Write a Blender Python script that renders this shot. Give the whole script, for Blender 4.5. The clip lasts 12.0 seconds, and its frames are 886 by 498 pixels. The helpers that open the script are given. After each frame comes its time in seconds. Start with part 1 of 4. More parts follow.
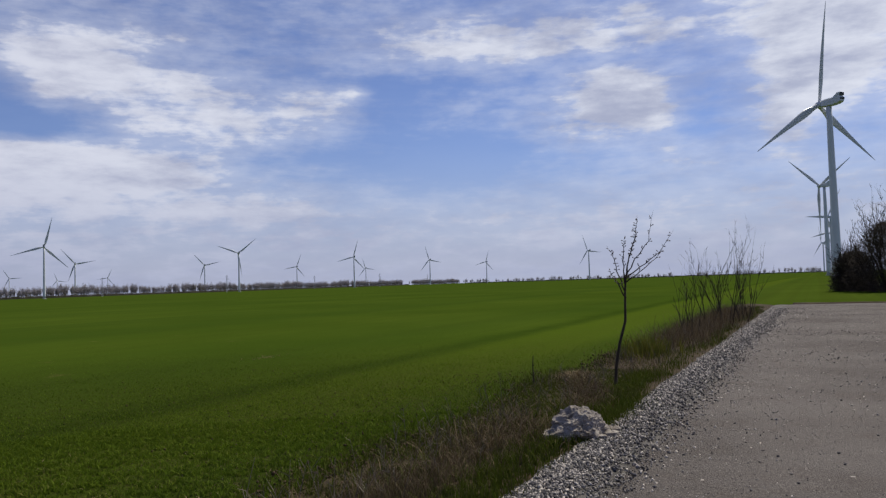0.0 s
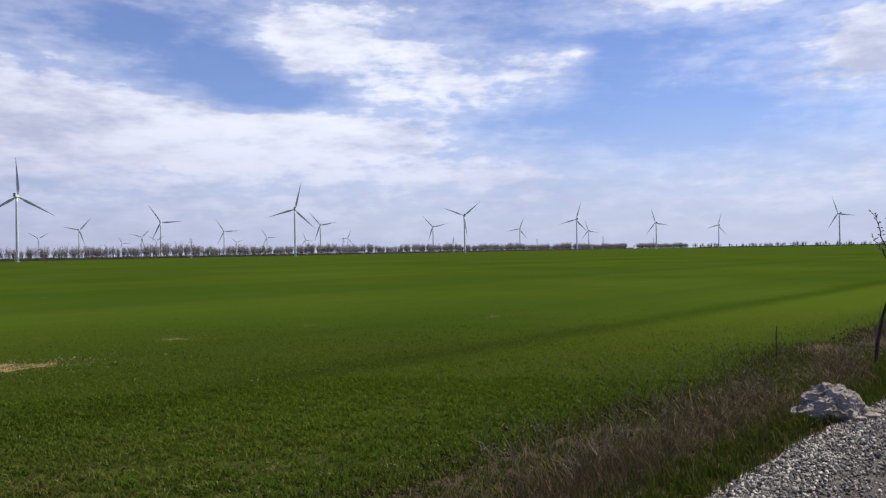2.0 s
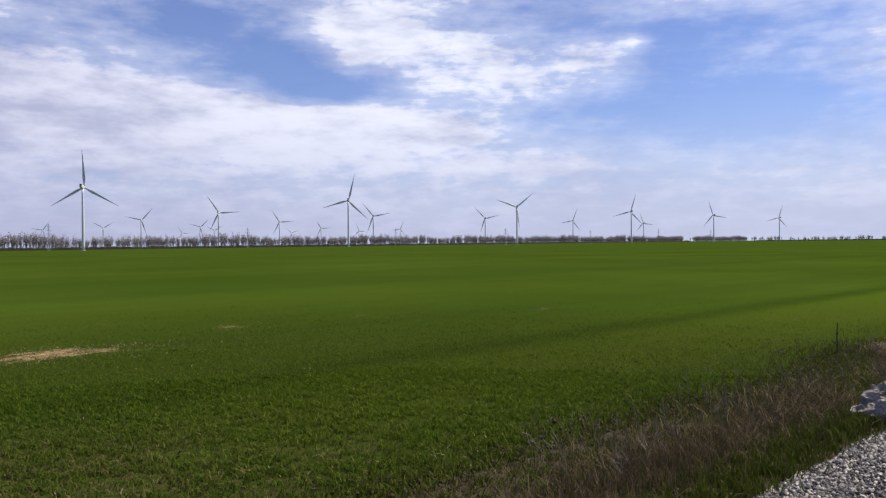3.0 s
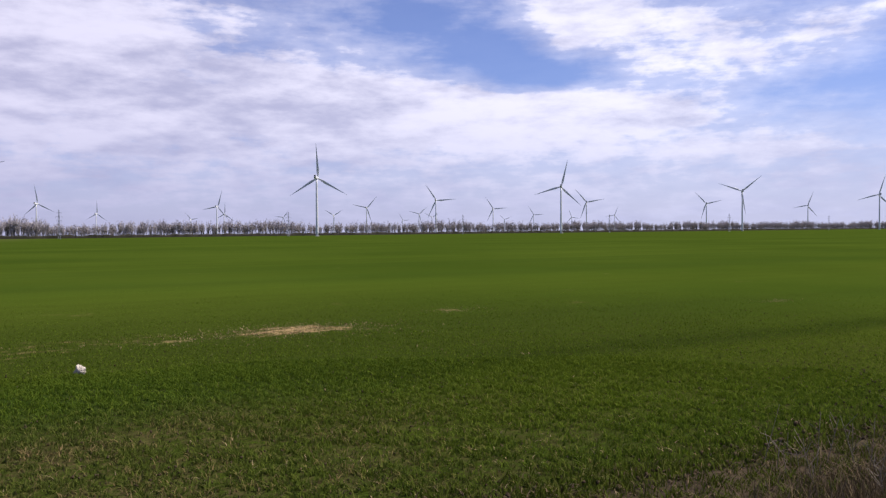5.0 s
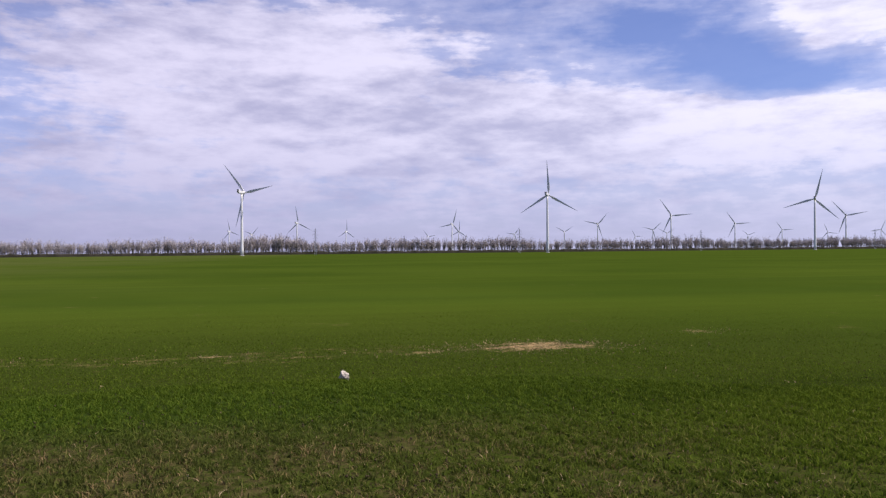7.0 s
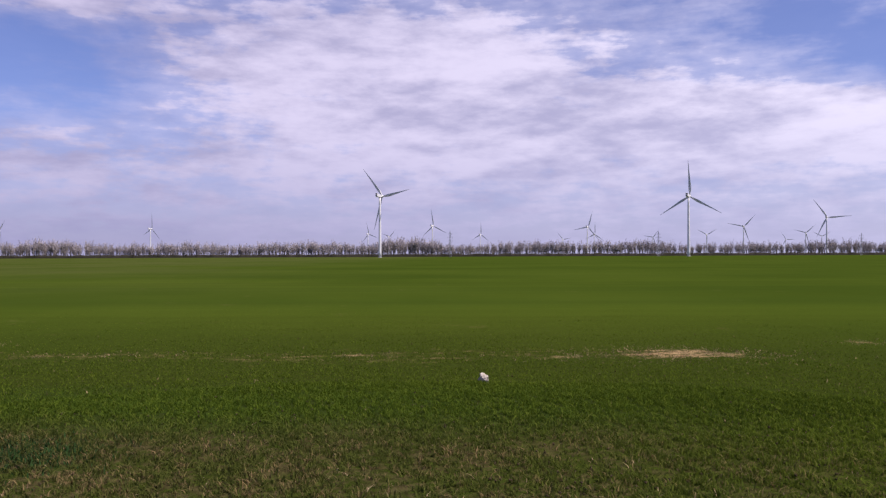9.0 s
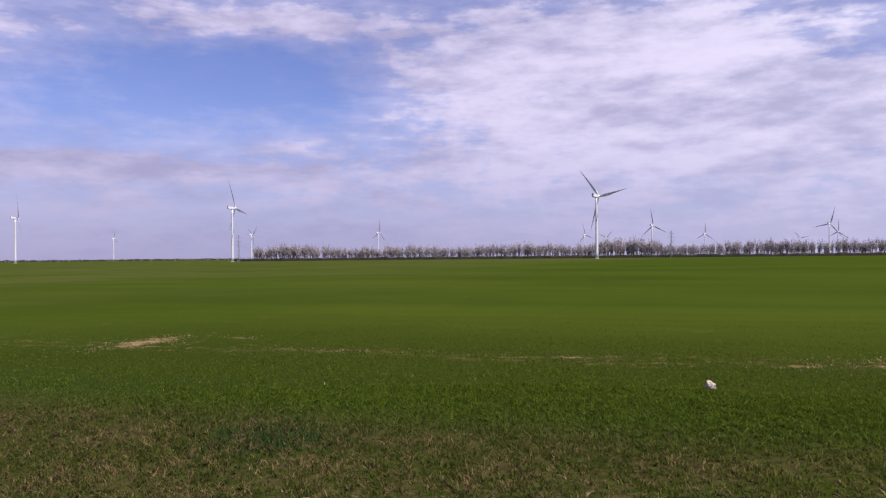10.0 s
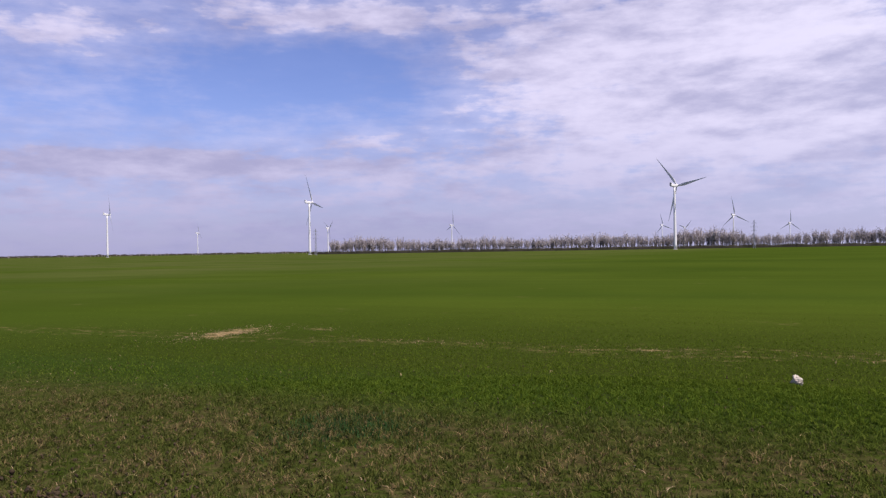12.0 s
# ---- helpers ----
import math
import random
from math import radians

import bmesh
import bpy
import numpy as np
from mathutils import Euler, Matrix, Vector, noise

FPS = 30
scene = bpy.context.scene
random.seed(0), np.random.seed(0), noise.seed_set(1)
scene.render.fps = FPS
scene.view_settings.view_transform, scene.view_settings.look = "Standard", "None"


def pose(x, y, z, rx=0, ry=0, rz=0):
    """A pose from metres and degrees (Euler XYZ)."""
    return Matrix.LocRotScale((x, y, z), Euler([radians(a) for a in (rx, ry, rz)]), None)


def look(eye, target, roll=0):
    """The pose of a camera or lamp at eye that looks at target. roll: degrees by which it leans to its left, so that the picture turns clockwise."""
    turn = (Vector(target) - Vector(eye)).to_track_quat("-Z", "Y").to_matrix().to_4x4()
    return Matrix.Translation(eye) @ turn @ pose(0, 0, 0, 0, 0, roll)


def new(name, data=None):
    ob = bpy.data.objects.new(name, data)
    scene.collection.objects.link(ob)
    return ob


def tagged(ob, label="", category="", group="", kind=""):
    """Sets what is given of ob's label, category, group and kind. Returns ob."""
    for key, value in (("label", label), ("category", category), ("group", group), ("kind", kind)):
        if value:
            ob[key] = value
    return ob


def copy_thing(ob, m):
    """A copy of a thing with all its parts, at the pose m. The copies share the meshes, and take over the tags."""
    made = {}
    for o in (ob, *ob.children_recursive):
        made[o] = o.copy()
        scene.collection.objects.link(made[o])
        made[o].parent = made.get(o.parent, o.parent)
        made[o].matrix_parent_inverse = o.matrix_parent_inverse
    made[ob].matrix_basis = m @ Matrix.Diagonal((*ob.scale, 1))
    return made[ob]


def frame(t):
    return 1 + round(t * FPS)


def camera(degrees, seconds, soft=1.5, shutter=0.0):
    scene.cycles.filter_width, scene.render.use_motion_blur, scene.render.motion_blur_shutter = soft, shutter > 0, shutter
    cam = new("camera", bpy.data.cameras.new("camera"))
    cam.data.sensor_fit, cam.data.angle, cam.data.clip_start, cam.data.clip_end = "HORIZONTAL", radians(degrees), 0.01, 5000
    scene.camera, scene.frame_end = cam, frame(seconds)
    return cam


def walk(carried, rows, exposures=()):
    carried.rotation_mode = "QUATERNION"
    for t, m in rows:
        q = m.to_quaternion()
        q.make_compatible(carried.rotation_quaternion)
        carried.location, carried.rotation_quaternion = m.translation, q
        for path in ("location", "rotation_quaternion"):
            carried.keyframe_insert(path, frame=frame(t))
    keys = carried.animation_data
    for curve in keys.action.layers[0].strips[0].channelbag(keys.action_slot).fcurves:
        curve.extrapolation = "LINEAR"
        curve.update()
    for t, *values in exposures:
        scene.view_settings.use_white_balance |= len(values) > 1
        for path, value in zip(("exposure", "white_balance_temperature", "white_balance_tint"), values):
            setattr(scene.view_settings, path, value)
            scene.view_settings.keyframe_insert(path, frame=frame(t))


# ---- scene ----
# ---------------------------------------------------------------- camera
cam = camera(60.7, 12.0, 1.3)
walk(cam, [
    (0.0, pose(0.049, 0.270, 1.6, 92.57, 1.86, 0.09)),
    (0.5, pose(0.001, 0.274, 1.6, 91.65, 1.72, 5.25)),
    (1.0, pose(-0.048, 0.272, 1.6, 90.88, 1.38, 9.76)),
    (1.5, pose(-0.058, 0.266, 1.6, 90.46, 1.12, 13.01)),
    (2.0, pose(-0.038, 0.263, 1.6, 90.15, 1.00, 16.80)),
    (2.5, pose(-0.003, 0.266, 1.6, 89.78, 0.58, 18.24)),
    (4.5, pose(-0.073, 0.233, 1.6, 89.07, 1.15, 33.02)),
    (5.0, pose(-0.097, 0.232, 1.6, 88.69, 0.54, 36.72)),
    (5.5, pose(-0.158, 0.209, 1.6, 89.18, 0.70, 42.81)),
    (6.0, pose(-0.206, 0.173, 1.6, 89.68, 0.86, 46.84)),
    (6.5, pose(-0.245, 0.154, 1.6, 90.05, 0.59, 50.54)),
    (7.0, pose(-0.271, 0.143, 1.6, 90.10, 0.52, 54.03)),
    (9.0, pose(-0.334, 0.095, 1.6, 90.37, 0.21, 64.14)),
    (9.5, pose(-0.358, 0.077, 1.6, 90.76, 0.45, 75.64)),
    (10.0, pose(-0.357, 0.097, 1.6, 90.58, 0.56, 80.40)),
    (10.5, pose(-0.356, 0.101, 1.6, 90.44, 0.73, 81.91)),
    (11.0, pose(-0.352, 0.099, 1.6, 90.41, 0.97, 83.76)),
    (11.5, pose(-0.344, 0.090, 1.6, 90.38, 0.92, 84.98)),
    (12.0, pose(-0.346, 0.086, 1.6, 90.05, 0.93, 85.97)),
], [(0.0, -0.13, 6500, 5), (0.5, 0.04, 6500, 5), (1.2, 0.23, 6500, 5), (2.7, 0.27, 6500, 6), (4.4, 0.29, 6500, 12), (5.5, 0.38, 6500, 14), (7.0, 0.32, 6500, 16), (9.2, 0.23, 6500, 22), (10.2, 0.28, 6500, 21), (12.0, 0.32, 6500, 18)])

# ---------------------------------------------------------------- plan
# A straight gravel pad: s runs along it, q to its left. The camera stands near s = 0, q = 0.
ALONG, LEFT = (0.442, 0.897), (-0.897, 0.442)


def plan(s, q, z=0.0):
    return Vector((s * ALONG[0] + q * LEFT[0], s * ALONG[1] + q * LEFT[1], z))


def bearing(az, dist, z=0.0):
    """A place at that bearing (degrees to the left of +y) and distance."""
    a = radians(az)
    return Vector((-math.sin(a) * dist, math.cos(a) * dist, z))


# ---------------------------------------------------------------- nodes
def node(nt, kind, **values):
    n = nt.nodes.new(kind)
    for key, value in values.items():
        setattr(n, key, value)
    return n


def put(nt, socket, value):
    if isinstance(value, bpy.types.NodeSocket):
        nt.links.new(value, socket)
    else:
        socket.default_value = value


def calc(nt, op, a, b=0.0, c=0.0, clamp=False):
    n = node(nt, "ShaderNodeMath", operation=op, use_clamp=clamp)
    for socket, value in zip(n.inputs, (a, b, c)):
        put(nt, socket, value)
    return n.outputs[0]


def vec(nt, op, a, b=(0, 0, 0)):
    n = node(nt, "ShaderNodeVectorMath", operation=op)
    put(nt, n.inputs[0], a)
    put(nt, n.inputs[1], b)
    return n.outputs[1] if op in ("DOT_PRODUCT", "LENGTH") else n.outputs[0]


def blend(nt, fac, a, b):
    n = node(nt, "ShaderNodeMix", data_type="RGBA")
    put(nt, n.inputs[0], fac)
    for socket, value in ((n.inputs[6], a), (n.inputs[7], b)):
        put(nt, socket, value if isinstance(value, bpy.types.NodeSocket) else (*value, 1.0))
    return n.outputs[2]


def fuzz(nt, where, scale, detail=4.0, rough=0.55, stretch=None):
    if stretch:
        where = vec(nt, "MULTIPLY", where, stretch)
    n = node(nt, "ShaderNodeTexNoise")
    put(nt, n.inputs["Vector"], where)
    n.inputs["Scale"].default_value, n.inputs["Detail"].default_value, n.inputs["Roughness"].default_value = scale, detail, rough
    return n.outputs["Fac"]


def ramp(nt, x, lo, hi):
    n = node(nt, "ShaderNodeMapRange", interpolation_type="SMOOTHSTEP")
    put(nt, n.inputs[0], x)
    n.inputs[1].default_value, n.inputs[2].default_value = lo, hi
    return n.outputs[0]


# ---------------------------------------------------------------- sky and sun
SUN_AZ, SUN_EL = -50.0, 55.0
world = bpy.data.worlds.new("sky")
scene.world = world
world.use_nodes = True
nt = world.node_tree
nt.nodes.clear()
way = node(nt, "ShaderNodeTexCoord").outputs["Generated"]
split = node(nt, "ShaderNodeSeparateXYZ")
nt.links.new(way, split.inputs[0])
dx, dy, dz = split.outputs
sky = node(nt, "ShaderNodeTexSky", sky_type="NISHITA", sun_disc=False)
sky.sun_elevation, sky.sun_rotation = radians(SUN_EL), radians(-SUN_AZ)
sky.dust_density, sky.air_density, sky.ozone_density = 0.25, 1.0, 1.8
deg = 57.29578
az = calc(nt, "MULTIPLY", calc(nt, "ARCTAN2", calc(nt, "MULTIPLY", dx, -1.0), dy), deg)
el = calc(nt, "MULTIPLY", calc(nt, "ARCSINE", dz), deg)
joined = node(nt, "ShaderNodeCombineXYZ")
nt.links.new(az, joined.inputs[0])
nt.links.new(el, joined.inputs[1])
lift = calc(nt, "ADD", calc(nt, "MAXIMUM", dz, 0.0), 0.10)
deck = node(nt, "ShaderNodeCombineXYZ")
nt.links.new(calc(nt, "DIVIDE", dx, lift), deck.inputs[0])
nt.links.new(calc(nt, "DIVIDE", dy, lift), deck.inputs[1])
flat = deck.outputs[0]
# where clouds stand, veils lie and the deck opens: bearing, height, half widths in degrees, weight
CUMULUS = [
    (25.9, 16.0, 4.7, 2.6, 0.45), (18.2, 14.7, 3.0, 1.1, 0.30), (14.6, 12.2, 7.5, 1.5, 0.50), (7.5, 13.8, 3.0, 0.8, 0.30),
    (0.5, 17.9, 5.1, 1.5, 0.35), (-6.4, 17.5, 6.4, 1.8, 0.40), (-13.2, 18.0, 4.7, 1.7, 0.30), (-13.8, 14.0, 2.6, 1.3, 0.50),
    (-15.7, 12.0, 4.3, 1.8, 0.45), (-9.5, 10.7, 3.0, 1.1, 0.35), (-17.6, 9.1, 2.4, 0.9, 0.30), (-25.4, 14.8, 3.8, 1.7, 0.30),
    (-23.7, 10.2, 3.4, 1.7, 0.30), (-29.8, 15.3, 5.1, 3.4, 0.55), (-24.5, 17.6, 6.0, 1.4, 0.45), (-13.0, 12.9, 3.0, 1.4, 0.30), (-27.0, 12.0, 3.6, 1.6, 0.35), (25.9, 15.8, 3.8, 1.9, 0.20), (6.5, 14.2, 1.1, 0.4, 0.35),
]
VEIL = [
    (46.5, 10.9, 3.8, 2.1, 0.30), (41.7, 9.6, 6.4, 1.9, 0.40), (34.2, 8.5, 8.1, 1.8, 0.45), (25.1, 8.4, 7.7, 1.4, 0.35),
    (26.4, 8.3, 9.4, 1.9, 0.25), (14.5, 5.7, 5.1, 0.7, 0.35), (62.5, 12.6, 12.0, 4.7, 0.40), (49.7, 8.4, 14.1, 2.4, 0.35),
    (35.6, 9.4, 10.3, 1.9, 0.40), (25.4, 14.2, 4.7, 1.9, 0.20), (79.1, 13.4, 5.6, 2.6, 0.45), (66.3, 14.4, 10.7, 3.8, 0.40),
    (88.4, 17.1, 13.7, 1.1, 0.40), (112.5, 14.9, 5.6, 1.1, 0.45), (105.8, 6.5, 11.1, 0.9, 0.55), (98.0, 16.8, 8.0, 1.2, 0.35), (62.0, 9.5, 9.0, 0.7, 0.25), (72.6, 8.2, 17.1, 2.6, 0.30),
]
OPENINGS = [
    (3.3, 13.1, 3.4, 1.9, -0.40), (-3.0, 8.9, 7.3, 2.1, -0.40), (9.3, 9.4, 5.1, 1.5, -0.20), (-0.7, 14.8, 6.4, 0.9, -0.30),
    (-20.4, 12.0, 1.7, 2.6, -0.20), (29.3, 11.3, 3.4, 1.1, -0.60), (32.9, 14.0, 2.4, 2.1, -0.35), (0.9, 9.0, 6.4, 3.0, -0.30),
    (39.0, 15.6, 3.4, 1.1, -0.60), (33.1, 12.8, 5.1, 1.2, -0.50), (28.6, 11.3, 4.7, 0.7, -0.30), (88.5, 11.6, 2.6, 1.6, -0.25), (-19.0, 11.5, 1.4, 2.4, -0.30), (-11.0, 15.9, 4.0, 0.5, -0.30),
    (95.1, 12.8, 4.7, 2.3, -0.52), (102.4, 11.7, 5.1, 2.3, -0.42), (92.7, 14.0, 3.0, 1.1, -0.25),
]
cover = 0.36
for a0, e0, wa, we, weight in CUMULUS + VEIL + OPENINGS:
    d = vec(nt, "MULTIPLY", vec(nt, "SUBTRACT", joined.outputs[0], (a0, e0, 0)), (1 / wa, 1 / we, 0))
    bell = calc(nt, "EXPONENT", calc(nt, "MULTIPLY", vec(nt, "DOT_PRODUCT", d, d), -0.8))
    cover = calc(nt, "MULTIPLY_ADD", bell, weight, cover)
bend = vec(nt, "ADD", flat, (3.7, 1.3, 0.2))
sphere = joined.outputs[0]
big = fuzz(nt, bend, 1.3, 5.0, 0.6)
lumps = fuzz(nt, sphere, 0.34, 9.0, 0.54, (1.0, 1.6, 1.0))
wisps = fuzz(nt, sphere, 0.16, 9.0, 0.62, (0.8, 5.0, 1.0))
tatter = fuzz(nt, sphere, 0.75, 7.0, 0.55, (0.7, 1.9, 1.0))
low = ramp(nt, el, 10.0, 4.0)
thick = calc(nt, "ADD", cover, calc(nt, "MULTIPLY_ADD", big, 0.35, -0.175))
thick = calc(nt, "ADD", thick, calc(nt, "MULTIPLY_ADD", lumps, 0.8, -0.4))
thick = calc(nt, "ADD", thick, calc(nt, "MULTIPLY_ADD", tatter, 0.55, -0.275))
thick = calc(nt, "ADD", thick, calc(nt, "MULTIPLY_ADD", wisps, 0.8, -0.4))
ripple = fuzz(nt, sphere, 1.5, 5.0, 0.6, (0.55, 2.0, 1.0))
thick = calc(nt, "ADD", thick, calc(nt, "MULTIPLY_ADD", ripple, 0.24, -0.12))
thick = calc(nt, "MULTIPLY_ADD", low, 0.32, thick)
thick = calc(nt, "MULTIPLY_ADD", ramp(nt, el, 19.0, 34.0), -0.45, thick)
firm = ramp(nt, thick, 0.36, 0.90)
milky = calc(nt, "MULTIPLY_ADD", ramp(nt, thick, -0.10, 0.80), 0.46, 0.05)
mask = calc(nt, "MULTIPLY", calc(nt, "MAXIMUM", firm, milky), 0.96)
relief = calc(nt, "MULTIPLY_ADD", fuzz(nt, vec(nt, "ADD", sphere, (40.7, -0.9, 3.0)), 0.11, 4.0, 0.5, (0.6, 2.4, 1.0)), 0.56, calc(nt, "MULTIPLY", fuzz(nt, vec(nt, "ADD", sphere, (0.5, -0.8, 3.0)), 0.40, 7.0, 0.60, (0.7, 2.2, 1.0)), 0.44))
under = ramp(nt, relief, 0.38, 0.66)
# towards the sun everything is brighter and whiter
sunward = ramp(nt, vec(nt, "DOT_PRODUCT", way, (-math.sin(radians(SUN_AZ)), math.cos(radians(SUN_AZ)), 0.0)), -1.1, 0.8)
lit = blend(nt, sunward, (7.7, 7.5, 9.6), (11.0, 11.1, 12.8))
shade_side = blend(nt, sunward, (4.5, 4.5, 6.6), (5.9, 6.2, 8.5))
cloud = blend(nt, under, lit, shade_side)
haze = ramp(nt, el, 11.5, -1.5)
tinted = node(nt, "ShaderNodeMix", data_type="RGBA", blend_type="MULTIPLY")
tinted.inputs[0].default_value = 1.0
nt.links.new(sky.outputs[0], tinted.inputs[6])
tinted.inputs[7].default_value = (0.92, 0.95, 1.38, 1.0)
above = blend(nt, mask, tinted.outputs[2], cloud)
mist = blend(nt, sunward, (3.7, 3.85, 6.2), (5.7, 6.1, 8.7))
above = blend(nt, calc(nt, "MULTIPLY", haze, 0.85), above, mist)
back = node(nt, "ShaderNodeBackground")
back.inputs[1].default_value = 0.075
nt.links.new(above, back.inputs[0])
nt.links.new(back.outputs[0], node(nt, "ShaderNodeOutputWorld").inputs[0])

lamp = bpy.data.lights.new("sun", "SUN")
lamp.energy, lamp.angle, lamp.color = 5.0, radians(0.6), (1.0, 0.93, 0.82)
sun = new("sun", lamp)
sun.matrix_world = look(bearing(SUN_AZ, 60 * math.cos(radians(SUN_EL)), 60 * math.sin(radians(SUN_EL))), (0, 0, 0))


# ---------------------------------------------------------------- materials
def surface(name, shade, rough=0.8, bump=0.0, bump_scale=20.0, through_light=0.0, metal=0.0, spec=0.3):
    """shade(nt, place) gives the colour; place is the world position."""
    m = bpy.data.materials.new(name)
    m.use_nodes = True
    t = m.node_tree
    t.nodes.clear()
    geo = node(t, "ShaderNodeNewGeometry")
    place = geo.outputs["Position"]
    colour = shade(t, place)
    p = node(t, "ShaderNodeBsdfPrincipled")
    p.inputs["Roughness"].default_value, p.inputs["Metallic"].default_value = rough, metal
    p.inputs["Specular IOR Level"].default_value = spec
    t.links.new(colour, p.inputs["Base Color"])
    if bump:
        b = node(t, "ShaderNodeBump")
        b.inputs["Strength"].default_value, b.inputs["Distance"].default_value = bump, 0.03
        t.links.new(fuzz(t, place, bump_scale, 6.0, 0.65), b.inputs["Height"])
        t.links.new(b.outputs[0], p.inputs["Normal"])
    last = p.outputs[0]
    if through_light:
        thin = node(t, "ShaderNodeBsdfTranslucent")
        t.links.new(colour, thin.inputs[0])
        mix = node(t, "ShaderNodeMixShader")
        mix.inputs[0].default_value = through_light
        t.links.new(last, mix.inputs[1])
        t.links.new(thin.outputs[0], mix.inputs[2])
        last = mix.outputs[0]
    t.links.new(last, node(t, "ShaderNodeOutputMaterial").inputs[0])
    return m


def island(t):
    return node(t, "ShaderNodeNewGeometry").outputs["Random Per Island"]


def by_object(t):
    return node(t, "ShaderNodeObjectInfo").outputs["Random"]


def two(c1, c2, s1, s2=None, vary=None, c3=None):
    """Two scales of noise between two colours, and a third colour by piece."""
    def shade(t, place):
        a = ramp(t, fuzz(t, place, s1, 5.0), 0.33, 0.67)
        if s2:
            a = calc(t, "MULTIPLY_ADD", fuzz(t, place, s2, 6.0, 0.65), 0.5, calc(t, "MULTIPLY", a, 0.6))
        c = blend(t, a, c1, c2)
        if vary:
            c = blend(t, calc(t, "MULTIPLY", vary(t), 0.8), c, c3)
        return c
    return shade


def across(t, place):
    return vec(t, "DOT_PRODUCT", place, (*LEFT, 0.0))


def along(t, place):
    return vec(t, "DOT_PRODUCT", place, (*ALONG, 0.0))


# bare straw patches: along, across, half lengths, weight
PATCHES = ((3.55, 12.2, 1.25, 0.75, 1.0), (-9.8, 12.8, 0.55, 1.15, 1.0), (-1.4, 12.4, 0.8, 0.35, 0.55), (7.4, 14.0, 0.55, 0.4, 0.6), (14.4, 11.7, 0.5, 0.18, 0.7), (-5.5, 12.4, 1.3, 0.3, 0.55), (1.6, 11.9, 0.9, 0.28, 0.6), (-8.4, 13.9, 0.5, 0.3, 0.6))


def dryness(t, place):
    """How dry the field is: a faint flecked straw stripe along the road with torn bare patches in it, and a browner margin."""
    q, s = across(t, place), along(t, place)
    both = node(t, "ShaderNodeCombineXYZ")
    t.links.new(s, both.inputs[0])
    t.links.new(q, both.inputs[1])
    tear = fuzz(t, both.outputs[0], 2.6, 7.0, 0.72, (0.55, 1.6, 1.0))
    fleck = fuzz(t, place, 9.0, 4.0, 0.7)
    k = calc(t, "MULTIPLY", calc(t, "SUBTRACT", q, calc(t, "MULTIPLY_ADD", fuzz(t, place, 0.25, 2.0), 1.6, 11.4)), 1.1)
    stripe = calc(t, "MULTIPLY", calc(t, "EXPONENT", calc(t, "MULTIPLY", calc(t, "MULTIPLY", k, k), -1.0)), ramp(t, s, 9.0, 3.0))
    dry = calc(t, "MULTIPLY", ramp(t, calc(t, "MULTIPLY_ADD", stripe, 0.14, calc(t, "MULTIPLY_ADD", fleck, 0.35, calc(t, "MULTIPLY", tear, 0.65))), 0.62, 0.84), 0.7)
    for s0, q0, a, b, weight in PATCHES:
        d = vec(t, "MULTIPLY", vec(t, "SUBTRACT", both.outputs[0], (s0, q0, 0)), (1 / a, 1 / b, 0))
        bell = calc(t, "EXPONENT", calc(t, "MULTIPLY", vec(t, "DOT_PRODUCT", d, d), -0.8))
        bare_spot = ramp(t, calc(t, "MULTIPLY_ADD", calc(t, "SUBTRACT", tear, 0.5), 2.0, calc(t, "MULTIPLY_ADD", calc(t, "SUBTRACT", fleck, 0.5), 1.3, bell)), 1.22 - 0.6 * weight, 1.62 - 0.6 * weight)
        dry = calc(t, "MAXIMUM", dry, calc(t, "MULTIPLY", calc(t, "MULTIPLY", bare_spot, ramp(t, bell, 0.06, 0.3)), weight))
    behind = calc(t, "MULTIPLY_ADD", ramp(t, s, 6.0, -1.0), 0.8, 0.2)
    margin = calc(t, "MULTIPLY", calc(t, "MULTIPLY", ramp(t, q, 8.2, 6.2), behind), ramp(t, calc(t, "MULTIPLY_ADD", fleck, 0.65, calc(t, "MULTIPLY", fuzz(t, place, 1.5, 5.0, 0.7), 0.35)), 0.43, 0.60))
    spots = ramp(t, fuzz(t, place, 0.55, 6.0, 0.7), 0.62, 0.76)
    return calc(t, "MAXIMUM", dry, calc(t, "MAXIMUM", calc(t, "MULTIPLY", margin, 0.58), calc(t, "MULTIPLY", spots, 0.18)))


